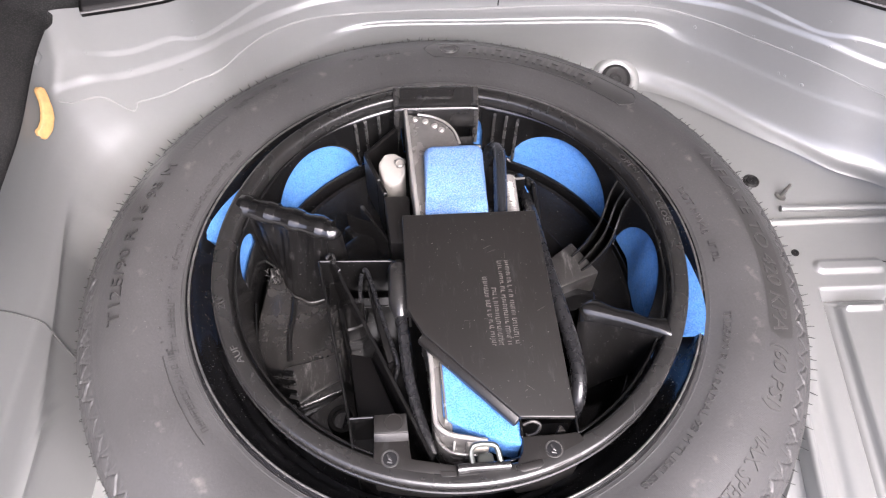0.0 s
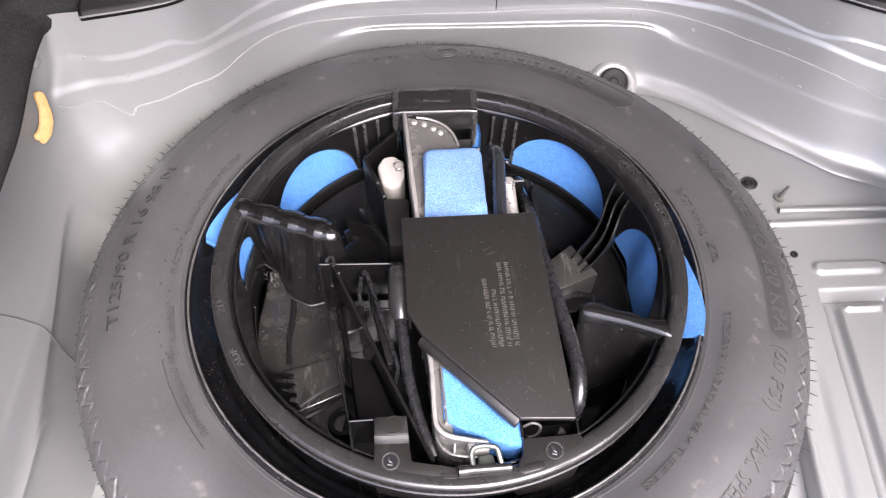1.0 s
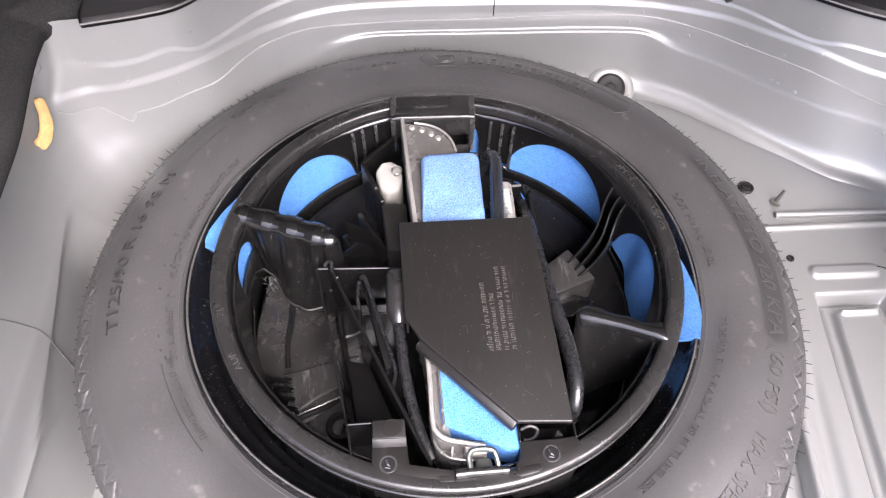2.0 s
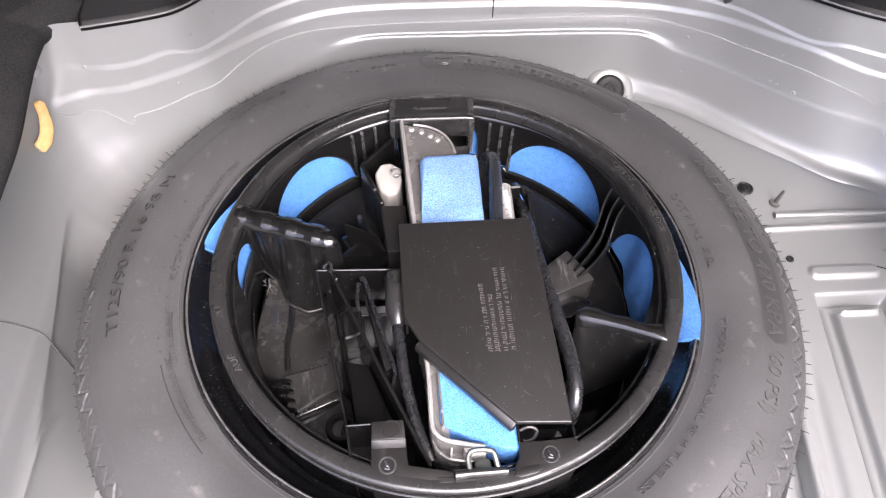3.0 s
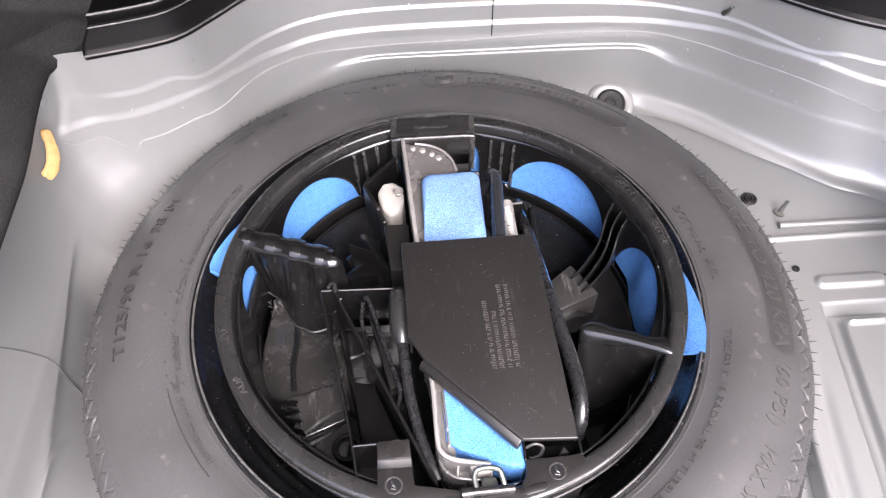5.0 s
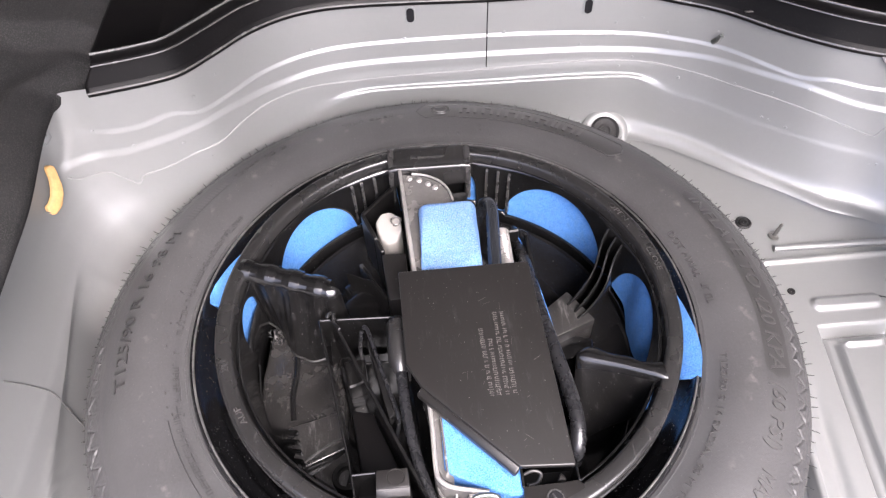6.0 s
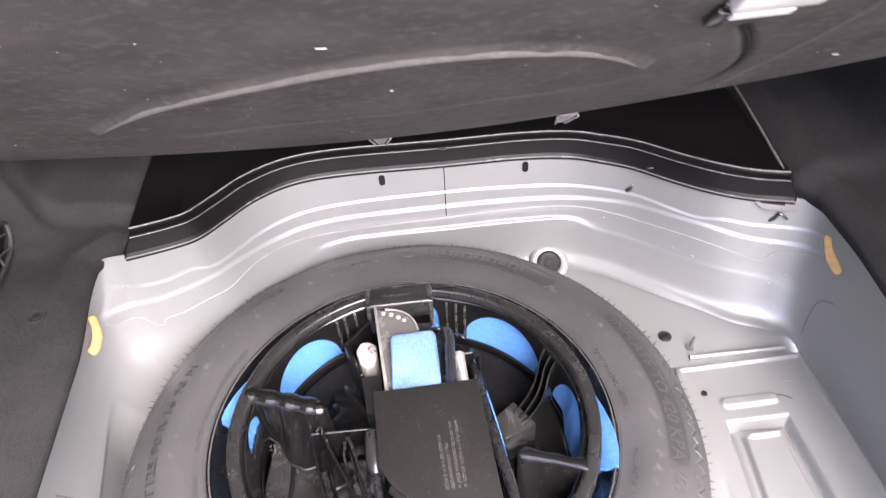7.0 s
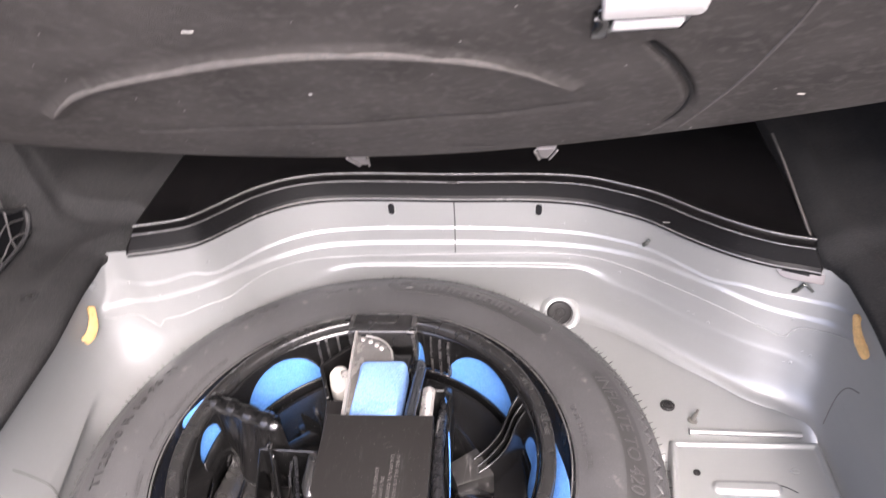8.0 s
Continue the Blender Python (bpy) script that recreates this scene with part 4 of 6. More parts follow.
def build_tray():
    tray = thing("tool_tray", "black moulded plastic tool tray seated in the wheel", "tool tray", at=(0, 0, FLOOR_Z))
    z0 = Vector((0, 0, -FLOOR_Z))
    def add(name, bm, mat=PLASTIC, label="", parent=None, angle=35):
        ob = part(name, bm, mat, parent or tray, label, angle)
        if parent is None:
            ob.location = z0
        return ob
    add("rim_ring", lathe([(0.1935, -0.0130), (0.1955, -0.0030), (0.1959, 0.0020), (0.1967, 0.0032), (0.1967, 0.0044), (0.1958, 0.0052), (0.1960, 0.0130), (0.1956, 0.0148), (0.1946, 0.0160), (0.1928, 0.0165),
                           (0.1884, 0.0164), (0.1854, 0.0160), (0.1838, 0.0153), (0.1828, 0.0138), (0.1822, 0.0105), (0.1810, 0.0060), (0.1806, 0.0020), (0.1854, 0.0000), (0.1915, -0.0090)], 240, TX, TY, closed=True), PLASTIC_RING, "satin black ring round the tray")
    upper = tray_wall(lambda a: 0.008, lambda a: gap(a)[0], 10)
    side = add("side_wall", upper, angle=60)
    solid = side.modifiers.new("thick", "SOLIDIFY")
    solid.thickness, solid.offset = 0.0022, 0
    low = add("lower_wall", tray_wall(lambda a: gap(a)[1] - 0.0035, lambda a: FLOOR_Z - 0.004, 3), angle=60)
    solid = low.modifiers.new("thick", "SOLIDIFY")
    solid.thickness, solid.offset = 0.0022, 0
    add("tray_floor", lathe([(0.174, -0.074), (0.1705, -0.073), (0.1695, -0.0645), (0.1675, -0.063), (0.164, -0.0645), (0.125, -0.0640), (0.122, -0.0600), (0.110, -0.0595), (0.104, -0.0615), (0.05, -0.062), (0.0005, -0.062)], 160, TX, TY), PLASTIC, "black dished tray floor")
    # stiffening fins on the wall
    def fin(a, z_top, z_bot, reach, top_r=0.1785):
        c, s = math.cos(radians(a)), math.sin(radians(a))
        t = Vector((-s, c, 0)) * 0.0013
        pts = [(top_r, z_top), (top_r - 0.0030, z_top - 0.0012), (top_r - 0.0045, z_top - 0.006), (lerp(top_r - 0.0045, top_r - reach, 0.5), lerp(z_top, z_bot, 0.5)), (top_r - reach, z_bot), (top_r + 0.001, z_bot)]
        bm = bmesh.new()
        f = [[bm.verts.new(Vector((TX + r * c, TY + r * s, z)) + t * k) for r, z in pts] for k in (1, -1)]
        bm.faces.new(f[0])
        bm.faces.new(f[1][::-1])
        for i in range(len(pts)):
            bm.faces.new((f[0][i], f[0][(i + 1) % len(pts)], f[1][(i + 1) % len(pts)], f[1][i]))
        bmesh.ops.bevel(bm, geom=list(bm.edges), offset=0.0006, segments=2, affect="EDGES")
        # paler plastic stands in for the light a fin's edge catches
        add("fin", bm, PLASTIC_EDGE)
    for a in (118.2, 114.8, 110.3):
        fin(a, 0.0055, -0.055, 0.005)
    for a in (72.4, 68.6, 64.8):
        fin(a, 0.0030, -0.055, 0.006)
    def web_wall(path, z_bot=-0.062, thick=0.0022, mat=PLASTIC, per=5, name="fin"):
        """A thin upright wall along a bent path given by its upper edge."""
        pts = smooth_path(path, per)
        rows = []
        for k, p in enumerate(pts):
            d = (pts[min(k + 1, len(pts) - 1)] - pts[max(k - 1, 0)]).normalized()
            n = Vector((-d.y, d.x, 0)).normalized() * thick / 2
            rows.append([Vector((p.x, p.y, z_bot)) - n, p - n - Vector((0, 0, 0.0006)), p - n * 0.5, p + n * 0.5, p + n - Vector((0, 0, 0.0006)), Vector((p.x, p.y, z_bot)) + n])
        bm = grid(rows)
        bm.verts.ensure_lookup_table()
        m = len(pts)
        bm.faces.new([bm.verts[q] for q in range(6)])
        bm.faces.new([bm.verts[(m - 1) * 6 + q] for q in range(6)][::-1])
        return add(name, bm, mat, angle=30)
    web_wall([(0.1609, 0.0775, 0.002), (0.154, 0.0673, -0.004), (0.1432, 0.045, -0.017), (0.1287, 0.0284, -0.024), (0.1145, 0.0162, -0.028)], mat=PLASTIC)
    web_wall([(0.1656, 0.0666, 0.002), (0.1572, 0.0559, -0.004), (0.1467, 0.0353, -0.017), (0.1324, 0.019, -0.024), (0.1195, 0.008, -0.028)], mat=PLASTIC)
    web_wall([(0.169, 0.0573, 0.002), (0.1603, 0.0456, -0.004), (0.1502, 0.0258, -0.017), (0.1344, 0.0096, -0.024), (0.1208, 0.0007, -0.028)], mat=PLASTIC)
    # left bearing lug: a rounded bar with a scalloped top, its front spreading to a curved foot
    def spaced(path, n):
        pts = smooth_path(path, 12)
        return [pts[round(k * (len(pts) - 1) / n)] for k in range(n + 1)]
    n = 48
    spine = spaced([(-0.178, 0.0563, 0.0092), (-0.138, 0.0413, 0.0085), (-0.0985, 0.0265, 0.0075)], n)
    foot = spaced([(-0.1782, 0.0592, -0.055), (-0.1669, 0.0428, -0.055), (-0.1566, 0.0314, -0.055), (-0.1505, 0.0222, -0.055), (-0.1443, 0.0088, -0.055), (-0.1371, -0.0025, -0.056), (-0.1268, -0.0062, -0.057), (-0.1165, -0.0087, -0.058), (-0.1052, -0.0072, -0.058)], n)
    front, along_bar = Vector((-0.349, -0.937, 0)), Vector((0.937, -0.349, 0))
    def lug_row(c, f, turn, swell):
        """One section: up the back, over the rounded top, and down the front to the foot f."""
        d = front * math.cos(turn) + along_bar * math.sin(turn)
        row = [Vector((c.x, c.y, -0.062)) - front * 0.0095, c - front * 0.0098 - Vector((0, 0, 0.004))] if turn == 0 else [Vector((c.x, c.y, -0.062)), c + Vector((0, 0, 0.0060))]
        for k in range(7):
            a = math.pi * (1 - k / 6) if turn == 0 else math.pi / 2 * (1 - k / 6)
            row.append(c + d * (0.0098 + swell) * math.cos(a) + Vector((0, 0, (0.0078 + swell) * math.sin(a))))
        start = row[-1]
        for k in range(1, 9):
            g = k / 8
            p = start.lerp(f, g ** 1.25)
            p.z = lerp(start.z, f.z, g)
            row.append(p)
        return row
    rows = [lug_row(spine[i], foot[i], 0.0, 0.0021 * math.sin(math.pi * (4 * i / n + 0.15)) ** 2) for i in range(n + 1)]
    for k in range(1, 9):
        turn = math.pi / 2 * k / 8
        out = lerp(0.043, 0.016, k / 8)
        rows.append(lug_row(spine[n], spine[n] + (front * math.cos(turn) + along_bar * math.sin(turn)) * out + Vector((0, 0, -0.065)), turn, 0.0005))
    add("bearing_lug", grid([r[8:] for r in rows]), PLASTIC_MATT, angle=75)
    add("lug_ridge", grid([r[:9] for r in rows]), PLASTIC, angle=75)
    # torn, whitened edge along the lug's foot
    add("torn_edge", tube(smooth_path([(-0.1686, 0.0399, -0.053), (-0.1602, 0.0333, -0.053), (-0.1537, 0.0281, -0.053), (-0.1462, 0.0205, -0.053), (-0.1417, 0.0069, -0.053), (-0.1372, -0.001, -0.053), (-0.1309, -0.0041, -0.053), (-0.1215, -0.0087, -0.053), (-0.1081, -0.0057, -0.053)], 5), 0.0008, 7), PLASTIC_WORN, "pale torn edge of the plastic")
    def torn_patch(at, width, depth, seed, mat, height=0.004):
        """A crumpled, torn flap of plastic."""
        rows = []
        for i in range(17):
            row = []
            for j in range(17):
                u, v = i / 8 - 1, j / 8 - 1
                fall = max(0.0, 1 - max(abs(u), abs(v)) ** 3)
                q = (u * 2.1 + seed, v * 2.1, seed * 0.7)
                fold = abs(noise.noise(q)) * 1.6 + 0.5 * abs(noise.noise((q[0] * 2.7, q[1] * 2.7, 5)))
                shift = noise.noise((q[0], q[1], 9)) * 0.25
                row.append((at[0] + (u + shift) * width / 2, at[1] + (v + shift) * depth / 2, at[2] + height * fold * fall - 0.001))
            rows.append(row)
        add("torn_flap", grid(rows), mat, "crumpled torn plastic with whitened folds", angle=20)
    torn_patch((-0.1560, 0.0220, -0.0556), 0.011, 0.020, 3.3, PLASTIC_WORN, 0.0022)
    # whitened fibres where the floor is torn
    rnd = random.Random(13)
    fibres = bmesh.new()
    for k in range(26):
        left = k % 2
        x, y, z = (rnd.gauss(-0.1555, 0.0035), rnd.gauss(0.020, 0.006), -0.0515) if left else (rnd.gauss(0.1330, 0.0055), rnd.gauss(-0.010, 0.010), -0.0600)
        a, n = rnd.gauss(2.1 if left else 2.6, 0.5), rnd.uniform(0.002, 0.007)
        p, q = Vector((x, y, z)), Vector((x + n * math.cos(a), y + n * math.sin(a), z + rnd.uniform(0, 0.0015)))
        tube([p, p.lerp(q, 0.5) + Vector((0, 0, 0.0012)), q], [0.0002, 0.0004, 0.0001], 5, bm=fibres)
    tagged(add("torn_fibres", fibres, PLASTIC_TORN, "pale fibres of torn plastic"), kind="stuff")
    # left platform with torn ribs
    add("platform", prism([(-0.1577, 0.0335), (-0.1031, 0.0139), (-0.0897, -0.0581), (-0.0897, -0.0931), (-0.1268, -0.1086), (-0.1541, -0.0746), (-0.1618, -0.0612), (-0.1669, -0.0417), (-0.1671, -0.019), (-0.1633, 0.0067)], -0.066, -0.056, 0.0022, 3), PLASTIC_DUSTY)
    add("step", prism([(-0.1398, -0.0721), (-0.1318, -0.0699), (-0.1224, -0.0682), (-0.113, -0.0654), (-0.1034, -0.0631), (-0.0938, -0.0598), (-0.0909, -0.083), (-0.1024, -0.0887), (-0.1116, -0.0938), (-0.1205, -0.0999), (-0.1294, -0.1064), (-0.1352, -0.1012), (-0.1334, -0.0954), (-0.1405, -0.0935), (-0.1343, -0.0893), (-0.1403, -0.0839), (-0.1335, -0.0801), (-0.1416, -0.0788)], -0.060, -0.0525, 0.0007, 1), PLASTIC_WORN, "scuffed step with a torn edge")
    for k in range(4):
        sx, sy = k * 0.0072, k * -0.0088
        add("torn_rib", prism([(-0.1618 + sx, -0.0714 + sy), (-0.1309 + k * 0.0020, -0.0775 + sy), (-0.1309 + k * 0.0020, -0.0804 + sy), (-0.1618 + sx, -0.0756 + sy)], -0.062, [-0.052, -0.046, -0.046, -0.052], 0.0012, 1), PLASTIC)
    add("moulded_fillet", tube(smooth_path([(-0.1371, -0.0005, -0.0585), (-0.1371, -0.0211, -0.0585), (-0.1391, -0.0417, -0.059), (-0.1371, -0.0643, -0.059)], 6), 0.0040, 12), PLASTIC)
    # right bearing lug: a gusset that widens towards the ring, with a soft crest
    n = 40
    rear_top = spaced([(0.1030, -0.0560, 0.004), (0.1100, -0.0518, 0.007), (0.1180, -0.0505, 0.0080), (0.1310, -0.0600, 0.0110), (0.1440, -0.0650, 0.0130), (0.1530, -0.0715, 0.0150), (0.1680, -0.0740, 0.0165)], n)
    crest = spaced([(0.1035, -0.0585, 0.006), (0.1080, -0.0605, 0.0105), (0.1340, -0.0720, 0.0135), (0.1600, -0.0845, 0.0165), (0.1690, -0.0890, 0.0165)], n)
    foot = spaced([(0.097, -0.101, -0.055), (0.104, -0.103, -0.052), (0.113, -0.103, -0.05), (0.131, -0.097, -0.046), (0.148, -0.094, -0.042), (0.155, -0.093, -0.038), (0.157, -0.091, -0.026), (0.163, -0.087, 0.004), (0.165, -0.087, 0.01)], n)
    rows = []
    for b, c, f in zip(rear_top, crest, foot):
        row = [Vector((b.x, b.y + 0.004, -0.062)), b - Vector((0, -0.0015, 0.003)), b]
        row += [b.lerp(c, k / 5) + Vector((0, 0, 0.0018 * math.sin(math.pi * k / 5))) for k in range(1, 5)]
        row += [c, c.lerp(f, 0.04) + Vector((0, -0.0012, -0.0004)), c.lerp(f, 0.12) + Vector((0, -0.0016, -0.001))]
        row += [c.lerp(f, g) + Vector((0, -0.0012, 0.0)) * (1 - g) for g in (0.25, 0.4, 0.55, 0.7, 0.85, 1.0)]
        row += [f + Vector((0, 0.0025, -0.0005)), f + Vector((-0.004, 0.012, 0.002))]
        rows.append(row)
    add("bearing_lug", grid([r[9:] for r in rows]), PLASTIC_MATT, angle=75)
    add("lug_crest", grid([r[:10] for r in rows]), PLASTIC, angle=75)
    rim = spaced([(0.147, -0.094, -0.04), (0.138, -0.114, -0.04), (0.128, -0.127, -0.04), (0.119, -0.138, -0.04)], 12)
    web_wall([tuple(p) for p in rim], thick=0.0016, per=2, name="curved_wall")
    add("gusset", wall_plate((0.1075, -0.109), (0.098, -0.130), -0.062, (-0.033, -0.036), 0.0030))
    # small right platform
    add("platform", prism([(0.088, 0.010), (0.117, 0.032), (0.137, -0.001), (0.099, -0.0165)], -0.062, -0.029, 0.0018, 2), PLASTIC_WORN, "scuffed small platform")
    add("step", prism([(0.094, 0.0), (0.135, -0.012), (0.132, -0.030), (0.098, -0.032)], -0.062, -0.044, 0.003, 2), PLASTIC)
    # walls of the left compartment
    add("partition", wall_plate((-0.1085, 0.001), (-0.036, -0.001), -0.062, (0.0, 0.0), 0.0024))
    add("partition", wall_plate((-0.1085, 0.001), (-0.080, -0.140), -0.062, (0.0, -0.006), 0.0022))
    add("partition", wall_plate((-0.098, -0.001), (-0.090, -0.012), -0.062, 0.004, 0.003))
    add("partition", wall_plate((-0.076, -0.030), (-0.046, -0.030), -0.062, -0.026, 0.0022))
    add("partition", wall_plate((-0.086, -0.052), (-0.066, -0.050), -0.062, -0.046, 0.0022), PLASTIC_MATT)
    add("compartment_floor", prism([(-0.100, -0.004), (-0.038, -0.004), (-0.018, -0.165), (-0.074, -0.140)], -0.063, -0.054, 0.0015, 1))
    # bearing hole by the front rim
    add("screw_boss", lathe([(0.0125, -0.062), (0.0125, -0.046), (0.0115, -0.0445), (0.0085, -0.0445), (0.0075, -0.047), (0.0070, -0.052), (0.0035, -0.052), (0.0032, -0.060), (0.0003, -0.060)], 28, -0.089, -0.122))
    add("ramp", prism([(-0.1168, -0.1169), (-0.1067, -0.1102), (-0.0887, -0.0973), (-0.0864, -0.1135), (-0.0912, -0.1346), (-0.1028, -0.128)], -0.063, -0.050, 0.0012, 2), PLASTIC_WORN)
    # front blocks, level with the ring
    add("block", prism([(-0.060, -0.1455), (-0.037, -0.1450), (-0.036, -0.1592), (-0.060, -0.1592)], -0.05, 0.0210, 0.0010, 2), PLASTIC_LID)
    add("chamfer", prism([(-0.0602, -0.1585), (-0.0358, -0.1585), (-0.0358, -0.1640), (-0.0602, -0.1640)], -0.05, [0.0205, 0.0205, 0.0160, 0.0160], 0.0004, 1), PLASTIC_LID)
    add("front_plate", prism([(-0.0602, -0.1632), (-0.0360, -0.1632), (-0.0345, -0.1765), (-0.0030, -0.1825), (-0.0022, -0.1890), (-0.0060, -0.1918), (-0.0220, -0.1912), (-0.0450, -0.1880), (-0.0610, -0.1840)], -0.03, 0.0162, 0.0010, 2), PLASTIC_LID)
    add("raised_pad", prism([(-0.0150, -0.1862), (-0.0032, -0.1868), (-0.0036, -0.1902), (-0.0140, -0.1900)], 0.0155, 0.0170, 0.0004, 1), PLASTIC_LID)
    # open box beside the left block
    add("box_wall", wall_plate((-0.0785, -0.1445), (-0.0605, -0.1440), -0.062, 0.0140, 0.0018))
    add("box_wall", wall_plate((-0.0785, -0.1440), (-0.0745, -0.1740), -0.062, (0.0140, 0.0110), 0.0018))
    add("box_floor", prism([(-0.0780, -0.1450), (-0.0605, -0.1445), (-0.0605, -0.1800), (-0.0745, -0.1720)], -0.060, -0.030, 0.0005, 1), TRIM_BLACK)
    add("mould_ring", lathe([(0.0066, 0.0209), (0.0064, 0.0213), (0.0058, 0.0213), (0.0056, 0.0209)], 28, -0.0460, -0.1515), PLASTIC_LID)
    add("front_plate", prism([(0.0445, -0.1640), (0.0750, -0.1630), (0.0845, -0.1620), (0.0905, -0.1700), (0.0855, -0.1790), (0.0680, -0.1865), (0.0560, -0.1895), (0.0420, -0.1912), (0.0385, -0.1870), (0.0395, -0.1810), (0.0435, -0.1750)], -0.03, 0.0162, 0.0012, 2), PLASTIC_LID)
    add("raised_pad", prism([(0.0395, -0.1840), (0.0560, -0.1805), (0.0575, -0.1840), (0.0545, -0.1868), (0.0425, -0.1893), (0.0395, -0.1875)], 0.0155, 0.0172, 0.0005, 2), PLASTIC_LID)
    for x, y in ((-0.0490, -0.1760), (0.0655, -0.1740)):
        z = 0.0162
        scr = add("screw_recess", lathe([(0.0064, z + 0.0002), (0.0060, z + 0.0009), (0.0052, z + 0.0008), (0.0050, z + 0.0003)], 24, x, y), PLASTIC_EDGE)
        part("bore", lathe([(0.0051, z + 0.0003), (0.0040, z + 0.0005), (0.0003, z + 0.0004)], 20, x, y), VOID, scr, "dark screw bore")
        cross = bmesh.new()
        tube([(x - 0.0016, y + 0.0030, z + 0.0008), (x - 0.0004, y - 0.0004, z + 0.0011), (x + 0.0012, y - 0.0016, z + 0.0008)], [0.0006, 0.0010, 0.0006], 8, bm=cross)
        tube([(x - 0.0020, y - 0.0022, z + 0.0006), (x + 0.0014, y - 0.0030, z + 0.0006)], [0.0008, 0.0006], 8, bm=cross)
        part("screw", cross, DARK_SCREW, scr, "dark steel screw end")
    # open box under the cover's end, with a hook in it
    for a, c2 in (((0.0445, -0.1500), (0.0445, -0.1645)), ((0.0845, -0.1500), (0.0850, -0.1630))):
        add("box_wall", wall_plate(a, c2, -0.04, 0.0162, 0.0018))
    add("box_floor", prism([(0.0450, -0.1450), (0.0845, -0.1450), (0.0845, -0.1632), (0.0450, -0.1642)], -0.040, -0.012, 0.0005, 1), TRIM_BLACK)
    add("box_hook", tube(smooth_path([(0.0465, -0.1540, 0.012), (0.0530, -0.1525, 0.014), (0.0585, -0.1545, 0.012), (0.0560, -0.1590, 0.008), (0.0490, -0.1600, 0.006)], 5), 0.0014, 8), PLASTIC_LID)
    add("box_hook", prism([(0.0700, -0.1605), (0.0770, -0.1600), (0.0745, -0.1555), (0.0725, -0.1550)], -0.012, 0.012, 0.0008, 1), PLASTIC_LID)
    # thick tab on the ring at the front of the car: a rounded head, a slot and a lip between two cheeks
    rows = []
    for k in range(25):
        x = lerp(-0.0418, 0.0380, k / 24)
        e = 0.0012 * max(0.0, abs(2 * k / 24 - 1) - 0.85) / 0.15
        rows.append([(x, 0.1905, -0.012), (x, 0.1915 - e, 0.0140), (x, 0.1900 - e, 0.0180 - e), (x, 0.1870, 0.0194 - e), (x, 0.1830, 0.0188 - e), (x, 0.1765, 0.0172 - e), (x, 0.1690, 0.0170 - e), (x, 0.1645, 0.0180 - e), (x, 0.1615, 0.0186 - e), (x, 0.1598, 0.0176 - e), (x, 0.1590, 0.0150), (x, 0.1585, -0.006)])
    bm = grid(rows)
    bm.verts.ensure_lookup_table()
    bm.faces.new([bm.verts[k] for k in range(12)])
    bm.faces.new([bm.verts[24 * 12 + k] for k in range(12)][::-1])
    add("tab", bm, PLASTIC_RING, "thick scuffed tab on the ring", angle=50)
    for x in (-0.0402, 0.0365):
        add("tab_cheek", prism([(x - 0.0032, 0.1870), (x + 0.0032, 0.1870), (x + 0.0028, 0.1585), (x - 0.0028, 0.1585)], -0.03, [0.0205, 0.0205, 0.0150, 0.0150], 0.0014, 2), PLASTIC_EDGE)
    add("tab_slot", prism([(-0.019, 0.1765), (0.013, 0.1765), (0.013, 0.1735), (-0.019, 0.1735)], 0.010, 0.0176, 0.0008, 2), PLASTIC_EDGE)
    add("tab_hole", prism([(-0.0205, 0.1785), (-0.0145, 0.1785), (-0.0150, 0.1766), (-0.0200, 0.1766)], 0.010, 0.0177, 0.0002, 1), VOID)
    add("web", prism([(-0.024, 0.148), (0.0345, 0.148), (0.030, 0.105), (0.010, 0.100), (-0.024, 0.12)], -0.06, -0.008, 0.0015, 1))
    # pocket for the jack's end, left of it
    for a, b in (((-0.071, 0.123), (-0.041, 0.156)), ((-0.071, 0.123), (-0.058, 0.090)), ((-0.058, 0.090), (-0.052, 0.074)), ((-0.052, 0.074), (-0.031, 0.0735))):
        add("pocket_wall", wall_plate(a, b, -0.062, -0.003 if a[1] > 0.08 else -0.009, 0.0042, 0.0010), PLASTIC_MATT)
    add("pocket_block", prism([(-0.0535, 0.0735), (-0.0305, 0.0728), (-0.0290, 0.020), (-0.0480, 0.021)], -0.062, -0.006, 0.0018, 2), PLASTIC_LID)
    add("rib", wall_plate((-0.090, 0.078), (-0.056, 0.060), -0.062, -0.036, 0.002))
    add("rib_ramp", prism([(-0.098, 0.043), (-0.074, 0.0640), (-0.066, 0.069), (-0.050, 0.042), (-0.049, 0.012), (-0.098, 0.012)], -0.063, -0.045, 0.0012, 2))
    add("rib", prism([(-0.0785, 0.0865), (-0.0735, 0.0885), (-0.0480, 0.0425), (-0.0525, 0.0410)], -0.063, [-0.036, -0.036, -0.034, -0.034], 0.0010, 2))
    add("rib", prism([(-0.095, 0.070), (-0.080, 0.078), (-0.062, 0.046), (-0.075, 0.040)], -0.062, -0.048, 0.003, 2))
    # pocket for the threaded end, right of it
    for a, b in (((0.0615, 0.091), (0.0795, 0.0925)), ((0.0795, 0.0925), (0.0860, 0.086)), ((0.0860, 0.086), (0.0870, -0.010))):
        add("pocket_wall", wall_plate(a, b, -0.062, (-0.006, -0.006) if b[1] > 0 else (-0.006, -0.02), 0.0040, 0.0014), PLASTIC_MATT)
    add("pocket_wall", wall_plate((0.048, -0.160), (0.048, -0.168), -0.06, 0.012, 0.002))
